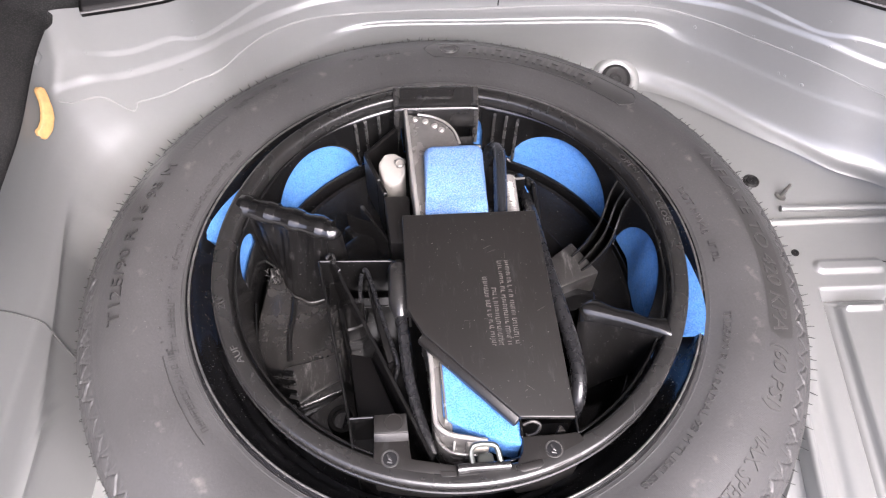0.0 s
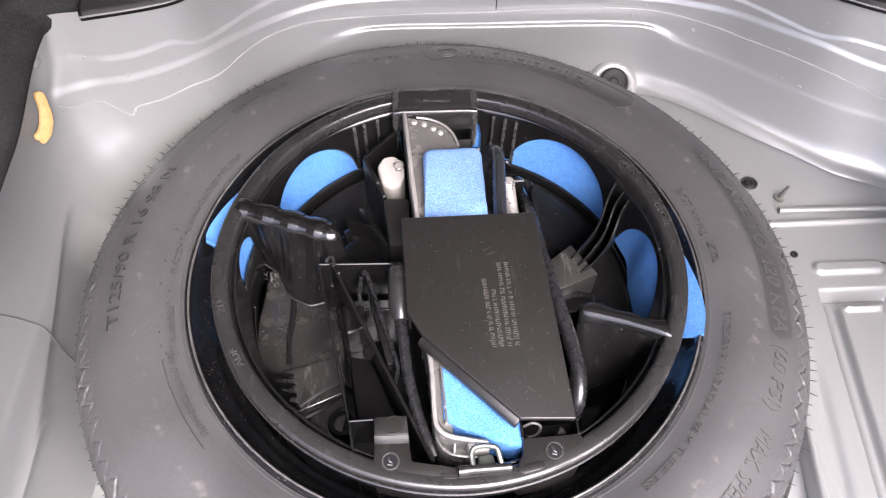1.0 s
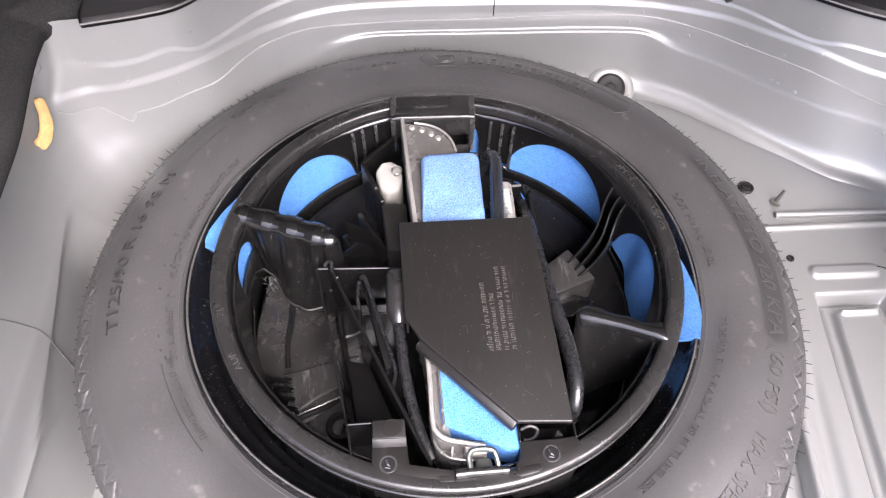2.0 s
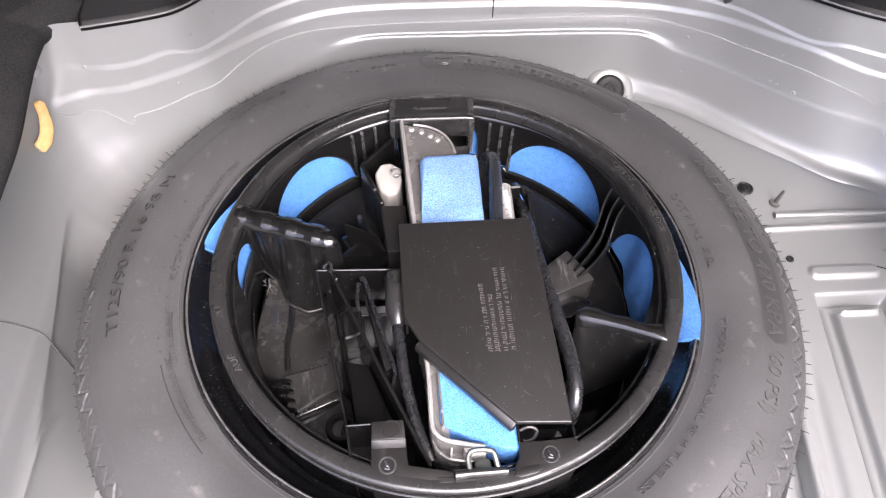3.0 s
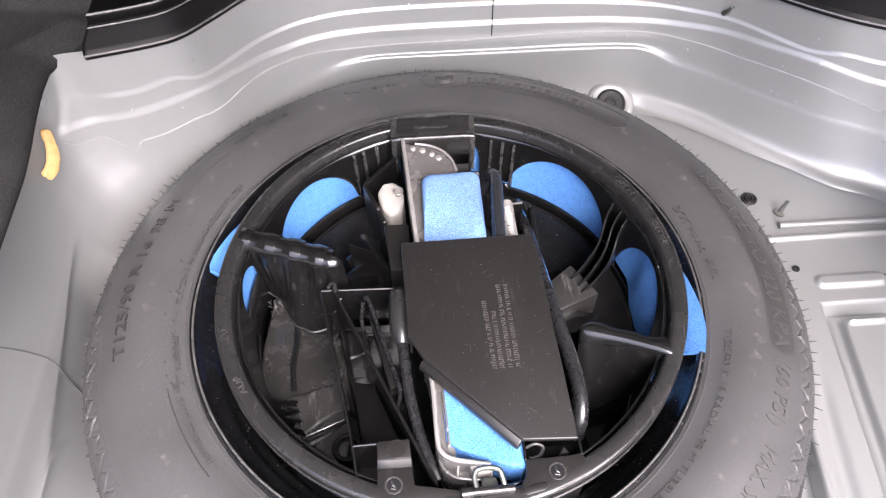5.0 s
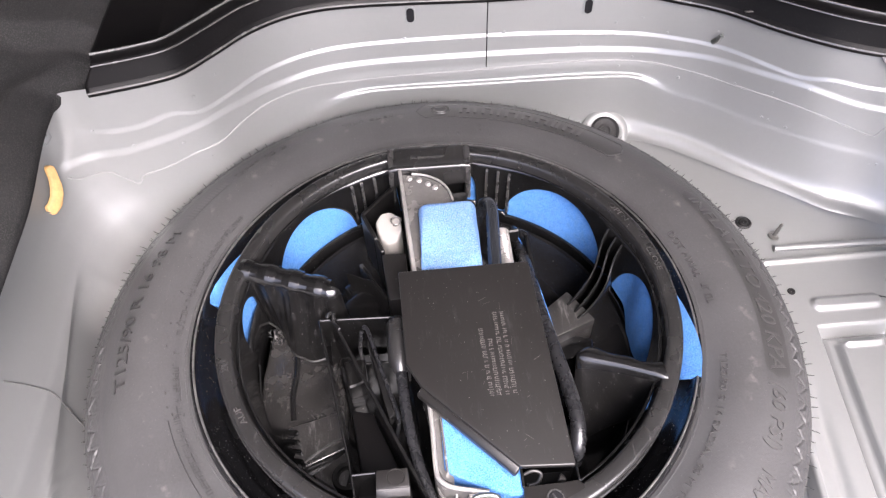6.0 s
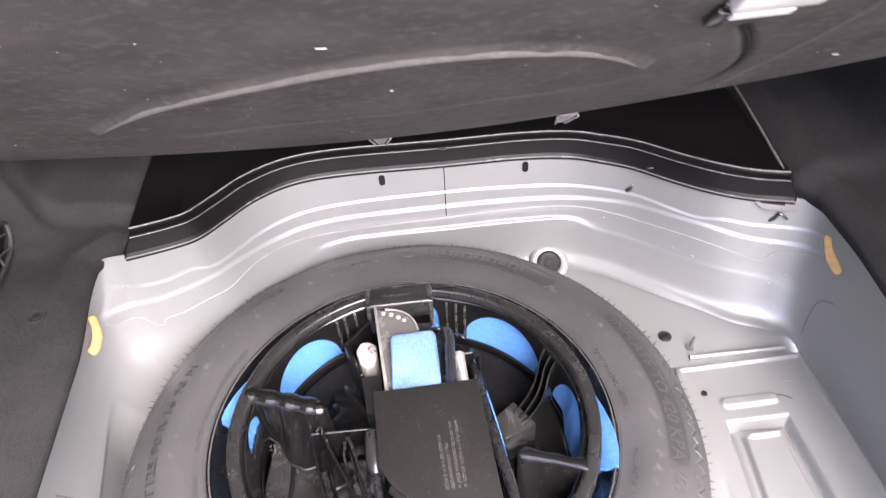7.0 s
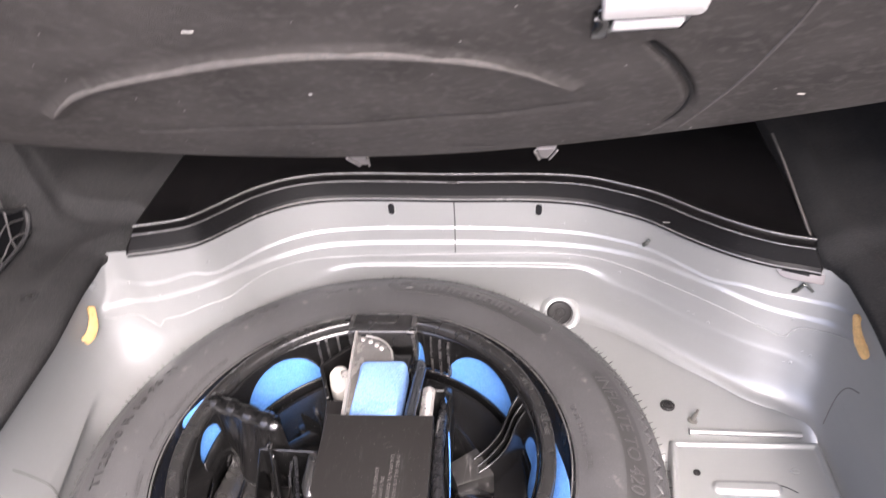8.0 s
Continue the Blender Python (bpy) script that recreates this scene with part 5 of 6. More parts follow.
    # raised words on the ring
    for word, s, e in (("OPEN", 31.5, 24.0), ("CLOSE", 13.5, 5.5), ("AUF", 211.0, 206.0), ("ZU", 195.6, 192.2)):
        bm = lettering(word, 0.0070, 0.0003)
        xs = [v.co.x for v in bm.verts]
        x0, x1 = min(xs), max(xs)
        for v in bm.verts:
            a = radians(lerp(s, e, (v.co.x - x0) / (x1 - x0)))
            r = 0.1865 + v.co.y
            v.co = (TX + r * math.cos(a), TY + r * math.sin(a), 0.0164 + v.co.z)
        add("lettering", bm, PLASTIC_EDGE)
    return tray


build_tray()


# ---- blue foam ----
def build_blue_reflection():
    """A thin blue strip added for the foam's reflection on the wrench's shaft."""
    strip = thing("blue_reflection", "thin blue strip for the foam's reflection in the wheel wrench", "foam strip", at=(0.08, 0.03, -0.02))
    path = smooth_path([(0.0785, 0.095, -0.010), (0.0828, 0.070, -0.008), (0.0870, 0.040, -0.006), (0.0905, 0.010, -0.005), (0.0932, -0.018, -0.003), (0.0955, -0.050, 0.000)], 6)
    pts = [(x - 0.08, y - 0.03, z + 0.012) for x, y, z in path]
    n = len(pts)
    part("strip", tube(pts, [0.0003 + 0.0007 * math.sin(math.pi * (k + 0.5) / n) ** 0.6 for k in range(n)], 8), FOAM, strip)


build_blue_reflection()


def build_foam_liner():
    liner = thing("foam_liner", "blue foam sheet tucked behind the tray's openings", "foam liner", at=(0, 0, -0.06))
    def strip(name, a0, a1, inner, outer, n=40):
        rows = []
        for i in range(n + 1):
            a = radians(lerp(a0, a1, i / n))
            prof = [(r + 0.0009 * noise.noise((a * 9, k * 0.7, 2)), z) for k, (r, z) in enumerate(inner(i / n) + outer(i / n)[::-1])]
            rows.append([(TX + r * math.cos(a), TY + r * math.sin(a), z + 0.06) for r, z in prof])
        bm = grid(rows, closed_v=True)
        m = len(rows[0])
        bm.verts.ensure_lookup_table()
        bm.faces.new([bm.verts[k] for k in range(m)])
        bm.faces.new([bm.verts[n * m + k] for k in range(m)])
        part(name, bm, FOAM, liner, angle=60)
    def face(f):
        return [(lerp(0.1770, 0.1825, k / 8) + 0.0008 * math.sin(math.pi * k / 8), lerp(-0.062, 0.008, k / 8)) for k in range(9)]
    def rear(f):
        return [(r + 0.003, min(z, 0.001)) for r, z in face(f)]
    def bulged(f):
        """The sheet presses inwards through the side opening."""
        swell = 0.009 * smoothstep(0.26, 0.50, f) * (1 - smoothstep(0.60, 0.88, f))
        return [(r - swell * math.sin(math.pi * (1 - k / 8) ** 0.8 * 0.62), z) for k, (r, z) in enumerate(face(f))]
    for a0, a1 in ((112, 188), (19, 82), (98, 108)):
        strip("foam_sheet", a0, a1, face, rear)
    strip("foam_sheet", -27, 18.9, bulged, rear, 60)
    # corners that stick out between ring and rim
    def out_face(top):
        def f(t):
            w = top(t)
            return [(0.1850, -0.05), (0.1900, -0.035), (0.1935, -0.02), (lerp(0.196, 0.197 + w, 0.5), -0.0090), (0.197 + w, -0.0020)]
        return f
    def out_rear(top):
        def f(t):
            w = top(t)
            return [(0.1830, -0.05), (0.1875, -0.036), (0.1905, -0.024), (lerp(0.196, 0.197 + w, 0.5), -0.0145), (0.197 + w + 0.001, -0.0065)]
        return f
    left = lambda t: lerp(0.003, 0.0165, min(1, t * 1.25)) if t < 0.97 else 0.0150
    right = lambda t: -0.002 + 0.0195 * smoothstep(0.10, 0.92, t)
    strip("foam_corner", 147, 171, out_face(left), out_rear(left))
    strip("foam_corner", 18, -21, out_face(right), out_rear(right))
    return liner


build_foam_liner()


def foam_block(name, label, poly, z0, z1, at, soft, mat):
    """A thick pad of foam with rounded cut edges and a pitted face."""
    ob = thing(name, label, "foam pad", "foam pads on the jack", at=at)
    bm = prism([(x - at[0], y - at[1]) for x, y in poly], z0 - at[2], [z - at[2] for z in z1], soft, 5)
    bmesh.ops.subdivide_edges(bm, edges=[e for e in bm.edges if e.calc_length() > 0.012], cuts=5, use_grid_fill=True)
    bmesh.ops.triangulate(bm, faces=[f for f in bm.faces if len(f.verts) > 4])
    for v in bm.verts:
        n = noise.noise_vector(v.co * 45) * 0.0009 + noise.noise_vector(v.co * 160) * 0.0003
        v.co += n
    part("pad", bm, mat, ob, angle=70)
    return ob


foam_block("foam_pad", "pale blue foam pad over the jack's upper end", [(-0.0160, 0.1075), (0.0380, 0.1085), (0.0365, 0.035), (0.0365, 0.000), (-0.0165, 0.000), (-0.0165, 0.035)], -0.01, [0.0270, 0.0270, 0.0225, 0.0105, 0.0105, 0.0225], (0.01, 0.05, -0.01), 0.0085, FOAM_LIT)
foam_block("foam_pad", "blue foam pad over the jack's lower end", [(-0.0125, -0.070), (-0.0100, -0.1470), (-0.0045, -0.1510), (0.0075, -0.1565), (0.0190, -0.1615), (0.0340, -0.1672), (0.0445, -0.1695), (0.0455, -0.10), (0.03, -0.06)], -0.02,
           [0.013, 0.015, 0.015, 0.015, 0.015, 0.014, 0.014, 0.012, 0.012], (0.015, -0.13, -0.02), 0.003, FOAM)


# ---- scissor jack ----
def build_jack():
    jack = thing("scissor_jack", "grey zinc-plated scissor jack lying in the tray", "car jack", at=(0, 0, -0.05))
    def add(name, bm, mat=JACK, label="", parent=None):
        ob = part(name, bm, mat, parent or jack, label)
        if parent is None:
            ob.location = (0, 0, 0.05)
        return ob
    # base plate with a rounded end
    rim = [(-0.0330, 0.1600), (-0.020, 0.1565), (-0.006, 0.1530), (0.006, 0.1450), (0.014, 0.1330), (0.0180, 0.1180)]
    add("end_plate", prism(rim + [(0.018, 0.02), (-0.0245, 0.02)], 0.002, 0.012, 0.001, 1), JACK)
    add("plate_flange", tube(smooth_path([(x, y, 0.0135) for x, y in rim[1:]], 6), 0.0012, 6), JACK_EDGE)
    for x, y in ((-0.0225, 0.1515), (-0.0130, 0.1480), (-0.0045, 0.1425), (0.0020, 0.1370)):
        add("rivet", lathe([(0.0030, 0.0115), (0.0030, 0.0130), (0.0022, 0.0140), (0.0003, 0.0143)], 12, x, y), JACK_EDGE)
    add("channel_flange", prism([(-0.0335, 0.1595), (-0.0300, 0.1590), (-0.0195, 0.004), (-0.0235, 0.004)], -0.03, [0.019, 0.019, 0.020, 0.020], 0.001, 2), JACK_EDGE)
    add("channel_web", prism([(-0.0275, 0.150), (-0.0180, 0.150), (-0.0085, 0.004), (-0.0175, 0.004)], -0.03, 0.008, 0.001, 1), JACK)
    # lower end
    def ribbon(pts, z0, z1, thick):
        """A bent upright strip of steel."""
        pts = smooth_path([(x, y, 0) for x, y in pts], 6)
        rows = []
        for k, p in enumerate(pts):
            d = (pts[min(k + 1, len(pts) - 1)] - pts[max(k - 1, 0)]).normalized()
            n = Vector((-d.y, d.x, 0)) * thick / 2
            rows.append([p + n * c + Vector((0, 0, z)) for c, z in ((-1, z0), (-1, z1 - 0.0012), (-0.7, z1 - 0.0003), (0, z1), (0.7, z1 - 0.0003), (1, z1 - 0.0012), (1, z0))])
        bm = grid(rows, closed_v=True)
        bm.verts.ensure_lookup_table()
        m = len(pts)
        bm.faces.new([bm.verts[q] for q in range(7)])
        bm.faces.new([bm.verts[(m - 1) * 7 + q] for q in range(7)][::-1])
        return bm
    bend = [(-0.0225, -0.070), (-0.0195, -0.082), (-0.0175, -0.111), (-0.0168, -0.146), (-0.0138, -0.1550), (-0.0069, -0.1600), (0.0060, -0.1632), (0.0198, -0.1658)]
    add("channel_flange", ribbon(bend, -0.040, 0.0160, 0.0030), JACK)
    add("flange_edge", tube(smooth_path([(x, y, 0.0160) for x, y in bend], 6), 0.0018, 8), JACK_EDGE, "bright rounded flange edge")
    add("channel_flange", ribbon([(-0.0140, -0.070), (-0.0118, -0.0866), (-0.0095, -0.1237), (-0.0085, -0.1488)], -0.030, 0.0150, 0.0020), JACK)
    add("channel_web", prism([(-0.0205, -0.072), (-0.0060, -0.072), (-0.0040, -0.1580), (-0.0120, -0.1530), (-0.0160, -0.1440)], -0.03, 0.0105, 0.001, 1), JACK)
    add("base_foot", ribbon([(-0.0165, -0.150), (-0.0145, -0.1590), (-0.0085, -0.1660), (-0.0010, -0.1690), (0.0110, -0.1705), (0.0220, -0.1700)], -0.040, 0.0010, 0.0024), JACK)
    add("foot_plate", prism([(-0.0140, -0.1500), (0.0220, -0.1640), (0.0215, -0.1690), (0.0100, -0.1700), (-0.0040, -0.1680), (-0.0125, -0.1600)], -0.04, -0.004, 0.001, 1), JACK)
    add("gusset", wall_plate((-0.0030, -0.1610), (-0.0040, -0.1680), -0.03, 0.008, 0.0014), ZINC)
    add("swivel", prism([(0.0045, -0.1632), (0.0225, -0.1640), (0.0205, -0.1705), (0.0060, -0.1702)], -0.02, 0.0125, 0.0022, 2), SWIVEL, "grey-white plastic swivel")
    # plastic nut and thread
    add("nut", prism([(-0.0590, 0.1120), (-0.0530, 0.1200), (-0.0430, 0.1215), (-0.0345, 0.1150), (-0.0330, 0.1010), (-0.0370, 0.0910), (-0.0470, 0.0885), (-0.0545, 0.0950)], -0.045, [-0.004, 0.0, 0.0, -0.001, -0.002, -0.010, -0.012, -0.009], 0.003, 3), WHITE_PLASTIC, "off-white plastic nut")
    add("nut_bore", lathe([(0.0055, 0.0004), (0.0050, 0.0009), (0.0044, 0.0002), (0.0040, -0.004), (0.0003, -0.005)], 20, -0.0385, 0.1085), JACK)
    ring = [(-0.0 + 0.0615, lerp(0.0900, 0.010, k / 240), -0.006) for k in range(241)]
    add("thread", tube(ring, [0.0062 + 0.0012 * math.sin(k * 0.7) for k in range(241)], 14), STEEL_THREAD, "bright threaded spindle")
    return jack


build_jack()


def build_latch():
    latch = thing("wire_buckle", "small zinc wire buckle on the tray's front rim", "buckle", at=(0.017, -0.183, 0.006))
    def local(pts):
        return [(x - 0.017, y + 0.183, z - 0.006) for x, y, z in pts]
    loop = smooth_path(local([(0.0080, -0.1835, 0.0175), (0.0070, -0.1760, 0.0200), (0.0078, -0.1730, 0.0220), (0.0102, -0.1712, 0.0230), (0.0170, -0.1707, 0.0235), (0.0232, -0.1717, 0.0230), (0.0255, -0.1745, 0.0220), (0.0275, -0.1820, 0.0175)]), 6)
    part("loop", tube(loop, 0.0020, 10), DULL_ZINC, latch)
    part("tongue", prism([(-0.0062, -0.0005), (0.0070, 0.0000), (0.0055, 0.0090), (-0.0048, 0.0090)], 0.000, 0.0095, 0.0018, 2), DULL_ZINC, latch)
    part("hinge_bar", tube(local([(0.0055, -0.1850, 0.0178), (0.034, -0.1842, 0.0178)]), 0.0031, 12), PLASTIC_RING, latch)
    part("hinge_end", tube(local([(-0.0025, -0.1856, 0.0176), (0.0052, -0.1850, 0.0176)]), 0.0036, 12), PLASTIC_RING, latch)
    return latch


build_latch()


# ---- flat cover over the jack ----
def build_cover():
    cover = thing("jack_cover", "matt black plastic cover plate lying over the jack", "cover plate", at=(0.02, -0.06, 0.0))
    pts = [(-0.0370, 0.0245), (0.0755, 0.0262), (0.0818, -0.1565), (0.0425, -0.1548), (-0.0235, -0.0860), (-0.0345, -0.0655)]
    local = [(x - 0.02, y + 0.06) for x, y in pts]
    part("plate", prism(local, 0.0250, 0.0295, 0.0012, 3), PLASTIC_LID, cover)
    part("skirt", wall_plate((local[0][0] + 0.002, local[0][1] - 0.003), (local[5][0] + 0.002, local[5][1]), 0.0, 0.0255, 0.002), PLASTIC_LID, cover)
    part("skirt", wall_plate((local[0][0] + 0.002, local[0][1] - 0.003), (local[1][0] - 0.002, local[1][1] - 0.003), 0.004, 0.0255, 0.002), PLASTIC_LID, cover)
    part("skirt", wall_plate((local[1][0] - 0.002, local[1][1] - 0.003), (local[2][0] - 0.003, local[2][1] + 0.012), 0.004, 0.0255, 0.002), PLASTIC_LID, cover)
    # stepped edge along the slanting side
    a, b = Vector(local[3]), Vector(local[4])
    n = Vector((b - a).orthogonal()).normalized()
    if n.dot(Vector(local[1]) - a) > 0:
        n = -n
    part("edge_strip", prism([tuple(a), tuple(b), tuple(b + n * 0.0055), tuple(a + n * 0.0055)], 0.019, [0.0285, 0.0285, 0.0255, 0.0255], 0.0014, 2), PLASTIC_LID, cover)
    # fine scratches and rub marks
    rnd = random.Random(29)
    marks = bmesh.new()
    for k in range(34):
        x, y = rnd.uniform(-0.052, 0.050), rnd.uniform(-0.085, 0.078)
        if y < -0.02 and x < 0.02 - (y + 0.095) * 0.9:
            continue
        a, n = rnd.gauss(0.9, 0.7), rnd.choice((0.0008, 0.0015, 0.003, 0.007))
        p, q = Vector((x, y, 0.02952)), Vector((x + n * math.cos(a), y + n * math.sin(a), 0.02952))
        tube([p, q], [0.00016, 0.00010], 4, bm=marks)
    tagged(part("scratches", marks, PRINT, cover, "fine pale scratches"), kind="stuff")
    # four columns of worn print as plain bars
    rnd = random.Random(11)
    cols = [((0.0268, -0.0388), (0.0295, -0.0980)), ((0.0334, -0.0490), (0.0349, -0.0980)), ((0.0397, -0.0240), (0.0412, -0.0980)), ((0.0456, -0.0240), (0.0471, -0.0980))]
    for (x0, y0), (x1, y1) in cols:
        bm = bmesh.new()
        length = math.hypot(x1 - x0, y1 - y0)
        s = 0.0
        while s < length:
            w = rnd.choice((0.0010, 0.0014, 0.0018))
            f = s / length
            x, y = lerp(x0, x1, f) - 0.02, lerp(y0, y1, f) + 0.06
            h = rnd.choice((0.0014, 0.0018))
            prism([(x - h, y), (x + h, y), (x + h, y - w * 0.32), (x - h, y - w * 0.32)], 0.0290, 0.0297, 0, bm=bm)
            if rnd.random() < 0.5:
                k = rnd.choice((-h, h - 0.0008))
                prism([(x + k, y), (x + k + 0.0008, y), (x + k + 0.0008, y - w), (x + k, y - w)], 0.0290, 0.0297, 0, bm=bm)
            s += w + (0.0022 if rnd.random() < 0.12 else 0.0004)
        tagged(part("print_line", bm, PRINT, cover, "worn line of pale moulded print"), kind="stuff")
    return cover


build_cover()


# ---- wheel wrench and tools ----
def build_wrench():
    w = thing("wheel_wrench", "black bent steel wheel wrench beside the cover", "wheel wrench", at=(0.08, -0.03, -0.02))
    path = smooth_path([(0.0785, 0.118, -0.040), (0.0792, 0.090, -0.026), (0.0798, 0.040, -0.006), (0.0812, -0.010, 0.008), (0.0860, -0.055, 0.014), (0.0915, -0.095, 0.014), (0.0925, -0.120, 0.012), (0.0905, -0.134, 0.004), (0.0890, -0.138, -0.012)], 8)
    part("shaft", tube([(x - 0.08, y + 0.03, z + 0.02) for x, y, z in path], 0.0058, 12), WRENCH, w)
    return w


WRENCH = material("black_enamelled_steel", (0.012, 0.012, 0.013), 0.28, 0.0, 0.5, 160.0, 0.25, 500.0, 0.5, 0.2, speck=0.06)
build_wrench()


def build_hook():
    h = thing("tow_eye_bar", "dark steel bar with a rounded end beside the foam", "steel bar", at=(0.05, 0.07, -0.02))
    path = smooth_path([(0.0400, 0.122, -0.03), (0.0440, 0.118, -0.005), (0.0490, 0.114, 0.010), (0.0525, 0.104, 0.0165), (0.0515, 0.080, 0.0175), (0.0480, 0.034, 0.0175), (0.0475, 0.010, 0.0175)], 8)
    part("bar", tube([(x - 0.05, y - 0.07, z + 0.02) for x, y, z in path], 0.0060, 12), DARK_STEEL, h)
    return h


DARK_STEEL = material("dark_blued_steel", (0.085, 0.092, 0.105), 0.26, 0.8, 0.3, 60.0, 0.15, 400.0)
build_hook()


def build_small_tools():
    # socket and rod at the cover's left side
    rod = thing("socket_rod", "black socket on a thin steel rod in the tray", "socket rod", at=(-0.035, -0.09, -0.01))
    part("socket", tube([(-0.0055, 0.075, 0.018), (-0.0055, 0.073, 0.021), (-0.0050, 0.040, 0.020), (-0.0045, 0.030, 0.017)], [0.0080, 0.0094, 0.0094, 0.0055], 20), PLASTIC_RING, rod)
    part("bore", tube([(-0.0055, 0.0752, 0.0181), (-0.0055, 0.0760, 0.0180)], [0.0062, 0.0060], 16), VOID, rod, "dark open end")
    part("rod", tube(smooth_path([(-0.0045, 0.032, 0.017), (-0.001, -0.010, 0.012), (0.006, -0.045, 0.008), (0.016, -0.078, 0.004)], 6), 0.0042, 10), WRENCH, rod)
    # long flat lever lying across the compartment
    lever = thing("flat_lever", "thin black flat lever standing on edge in the tray", "lever", at=(-0.06, -0.08, -0.05))
    part("blade", wall_plate((-0.036, 0.078), (0.041, -0.094), 0.0, (0.052, 0.054), 0.0030), PLASTIC, lever)
    part("hook_tip", tube(smooth_path([(-0.0420, 0.0830, 0.050), (-0.0385, 0.0845, 0.054), (-0.0355, 0.0820, 0.056), (-0.0350, 0.0760, 0.055)], 5), 0.0016, 8), PLASTIC_RING, lever, "curled tip")
    # folded handle with a slot
    handle = thing("crank_handle", "black folded jack crank handle in the tray", "crank handle", at=(-0.06, -0.06, -0.05))
    part("grip", prism([(-0.0085, 0.040), (-0.0020, 0.042), (0.0150, -0.030), (0.0085, -0.034)], 0.030, 0.044, 0.0022, 2), PLASTIC, handle)
    part("arm", tube(smooth_path([(-0.0110, 0.052, 0.046), (-0.0070, 0.048, 0.048), (0.0040, 0.010, 0.046), (0.0150, -0.026, 0.044), (0.0165, -0.036, 0.040), (0.0130, -0.046, 0.030)], 6), 0.0017, 8), WRENCH, handle)
    part("arm", tube(smooth_path([(-0.0125, 0.050, 0.044), (-0.0150, 0.040, 0.030), (-0.0120, 0.028, 0.020)], 6), 0.0017, 8), WRENCH, handle)
    part("plate", prism([(-0.030, 0.032), (-0.012, 0.034), (-0.010, 0.010), (-0.026, 0.006)], 0.004, 0.026, 0.0015, 1), PLASTIC_MATT, handle)
    # flat case standing at the front left
    case = thing("flat_case", "flat black plastic tool case in the tray", "tool case", at=(-0.06, -0.10, -0.055))
    part("body", prism([(-0.024, 0.030), (-0.006, 0.026), (0.020, -0.040), (-0.014, -0.040)], 0.001, 0.022, 0.002, 2), TRIM_BLACK, case)


build_small_tools()


# ---- fittings on the pan ----
def stand(ob, place, out):
    """Stands a thing, built along +z, on a surface."""
    ob.matrix_basis = Matrix.Translation(place) @ Vector(out).to_track_quat("Z", "Y").to_matrix().to_4x4()
    return ob


def wall_spot(x, v):
    u = WALL.u_of_x(x)
    return WALL.place(u, v), WALL.out(u, v)


def build_slots():
    for x, v in ((-0.0095, 1.25), (0.1890, 1.25)):
        p, n = wall_spot(x, v)
        slot = thing("wall_slot", "black oval slot in the painted steel wall", "slot", "slots in the boot wall")
        rows = []
        for r, z in ((1.25, -0.0003), (1.2, 0.0008), (1.0, 0.0009), (0.9, 0.0002), (0.88, 0.0001)):
            row = []
            for k in range(32):
                a = 2 * math.pi * k / 32
                cx, cy = 0.0034 * math.cos(a), 0.0034 * math.sin(a) + (0.0032 if math.sin(a) >= 0 else -0.0032)
                row.append((cx * r, cy * r, z))
            rows.append(row)
        part("pressed_edge", grid(rows, closed_v=True), PAINT, slot)
        # no hole is cut; a flat black face carries the shade inside it
        bm = bmesh.new()
        bm.faces.new([bm.verts.new((0.0031 * math.cos(2 * math.pi * k / 32), 0.0031 * math.sin(2 * math.pi * k / 32) + (0.0032 if k <= 16 else -0.0032), 0.0006)) for k in range(32)])
        part("opening", bm, VOID, slot, "flat black face in place of the open hole")
        stand(slot, p, n)
        slot.matrix_basis = Matrix.Translation(p) @ Matrix.Scale(1.35, 4) @ Matrix((Vector((0, 0, 1)).cross(n).normalized(), n.cross(Vector((0, 0, 1)).cross(n)).normalized(), n)).transposed().to_4x4()


def build_stud(name, label, place, out, length, lean=(0, 0, 0)):
    """A weld stud: flange, shank and a narrower tip."""
    stud = thing(name, label, "weld stud")
    part("flange", lathe([(0.0062, -0.0006), (0.0060, 0.0010), (0.0048, 0.0016), (0.0036, 0.0018), (0.0003, 0.0018)], 20), STUD, stud)
    path = [Vector((0, 0, 0)), Vector((0, 0, length * 0.3)), Vector((0, 0, length * 0.62)), Vector((0, 0, length * 0.64)), Vector((0, 0, length))]
    part("shank", tube(path, [0.0024, 0.0023, 0.0022, 0.0018, 0.0017], 12), STUD, stud)
    return stand(stud, place, Vector(out) + Vector(lean))


def build_clip(base, tip, second=None):
    """A thin bent wire clip welded to the wall."""
    clip = thing("wire_clip", "small dull zinc wire clip on the painted boot wall", "wire clip", "wire clips on the boot wall", at=base)
    o = Vector(base)
    b, t = Vector(base) - o, Vector(tip) - o
    part("foot", tube([b - Vector((0.002, -0.003, 0.002)), b + t * 0.25], [0.0036, 0.0026], 10), DULL_ZINC, clip)
    part("shank", tube([b, b.lerp(t, 0.6), t, t + Vector((0.002, -0.002, -0.001))], [0.0022, 0.0018, 0.0020, 0.0012], 10), DULL_ZINC, clip)
    if second:
        part("leg", tube([t, Vector(second) - o], 0.0015, 8), DULL_ZINC, clip)


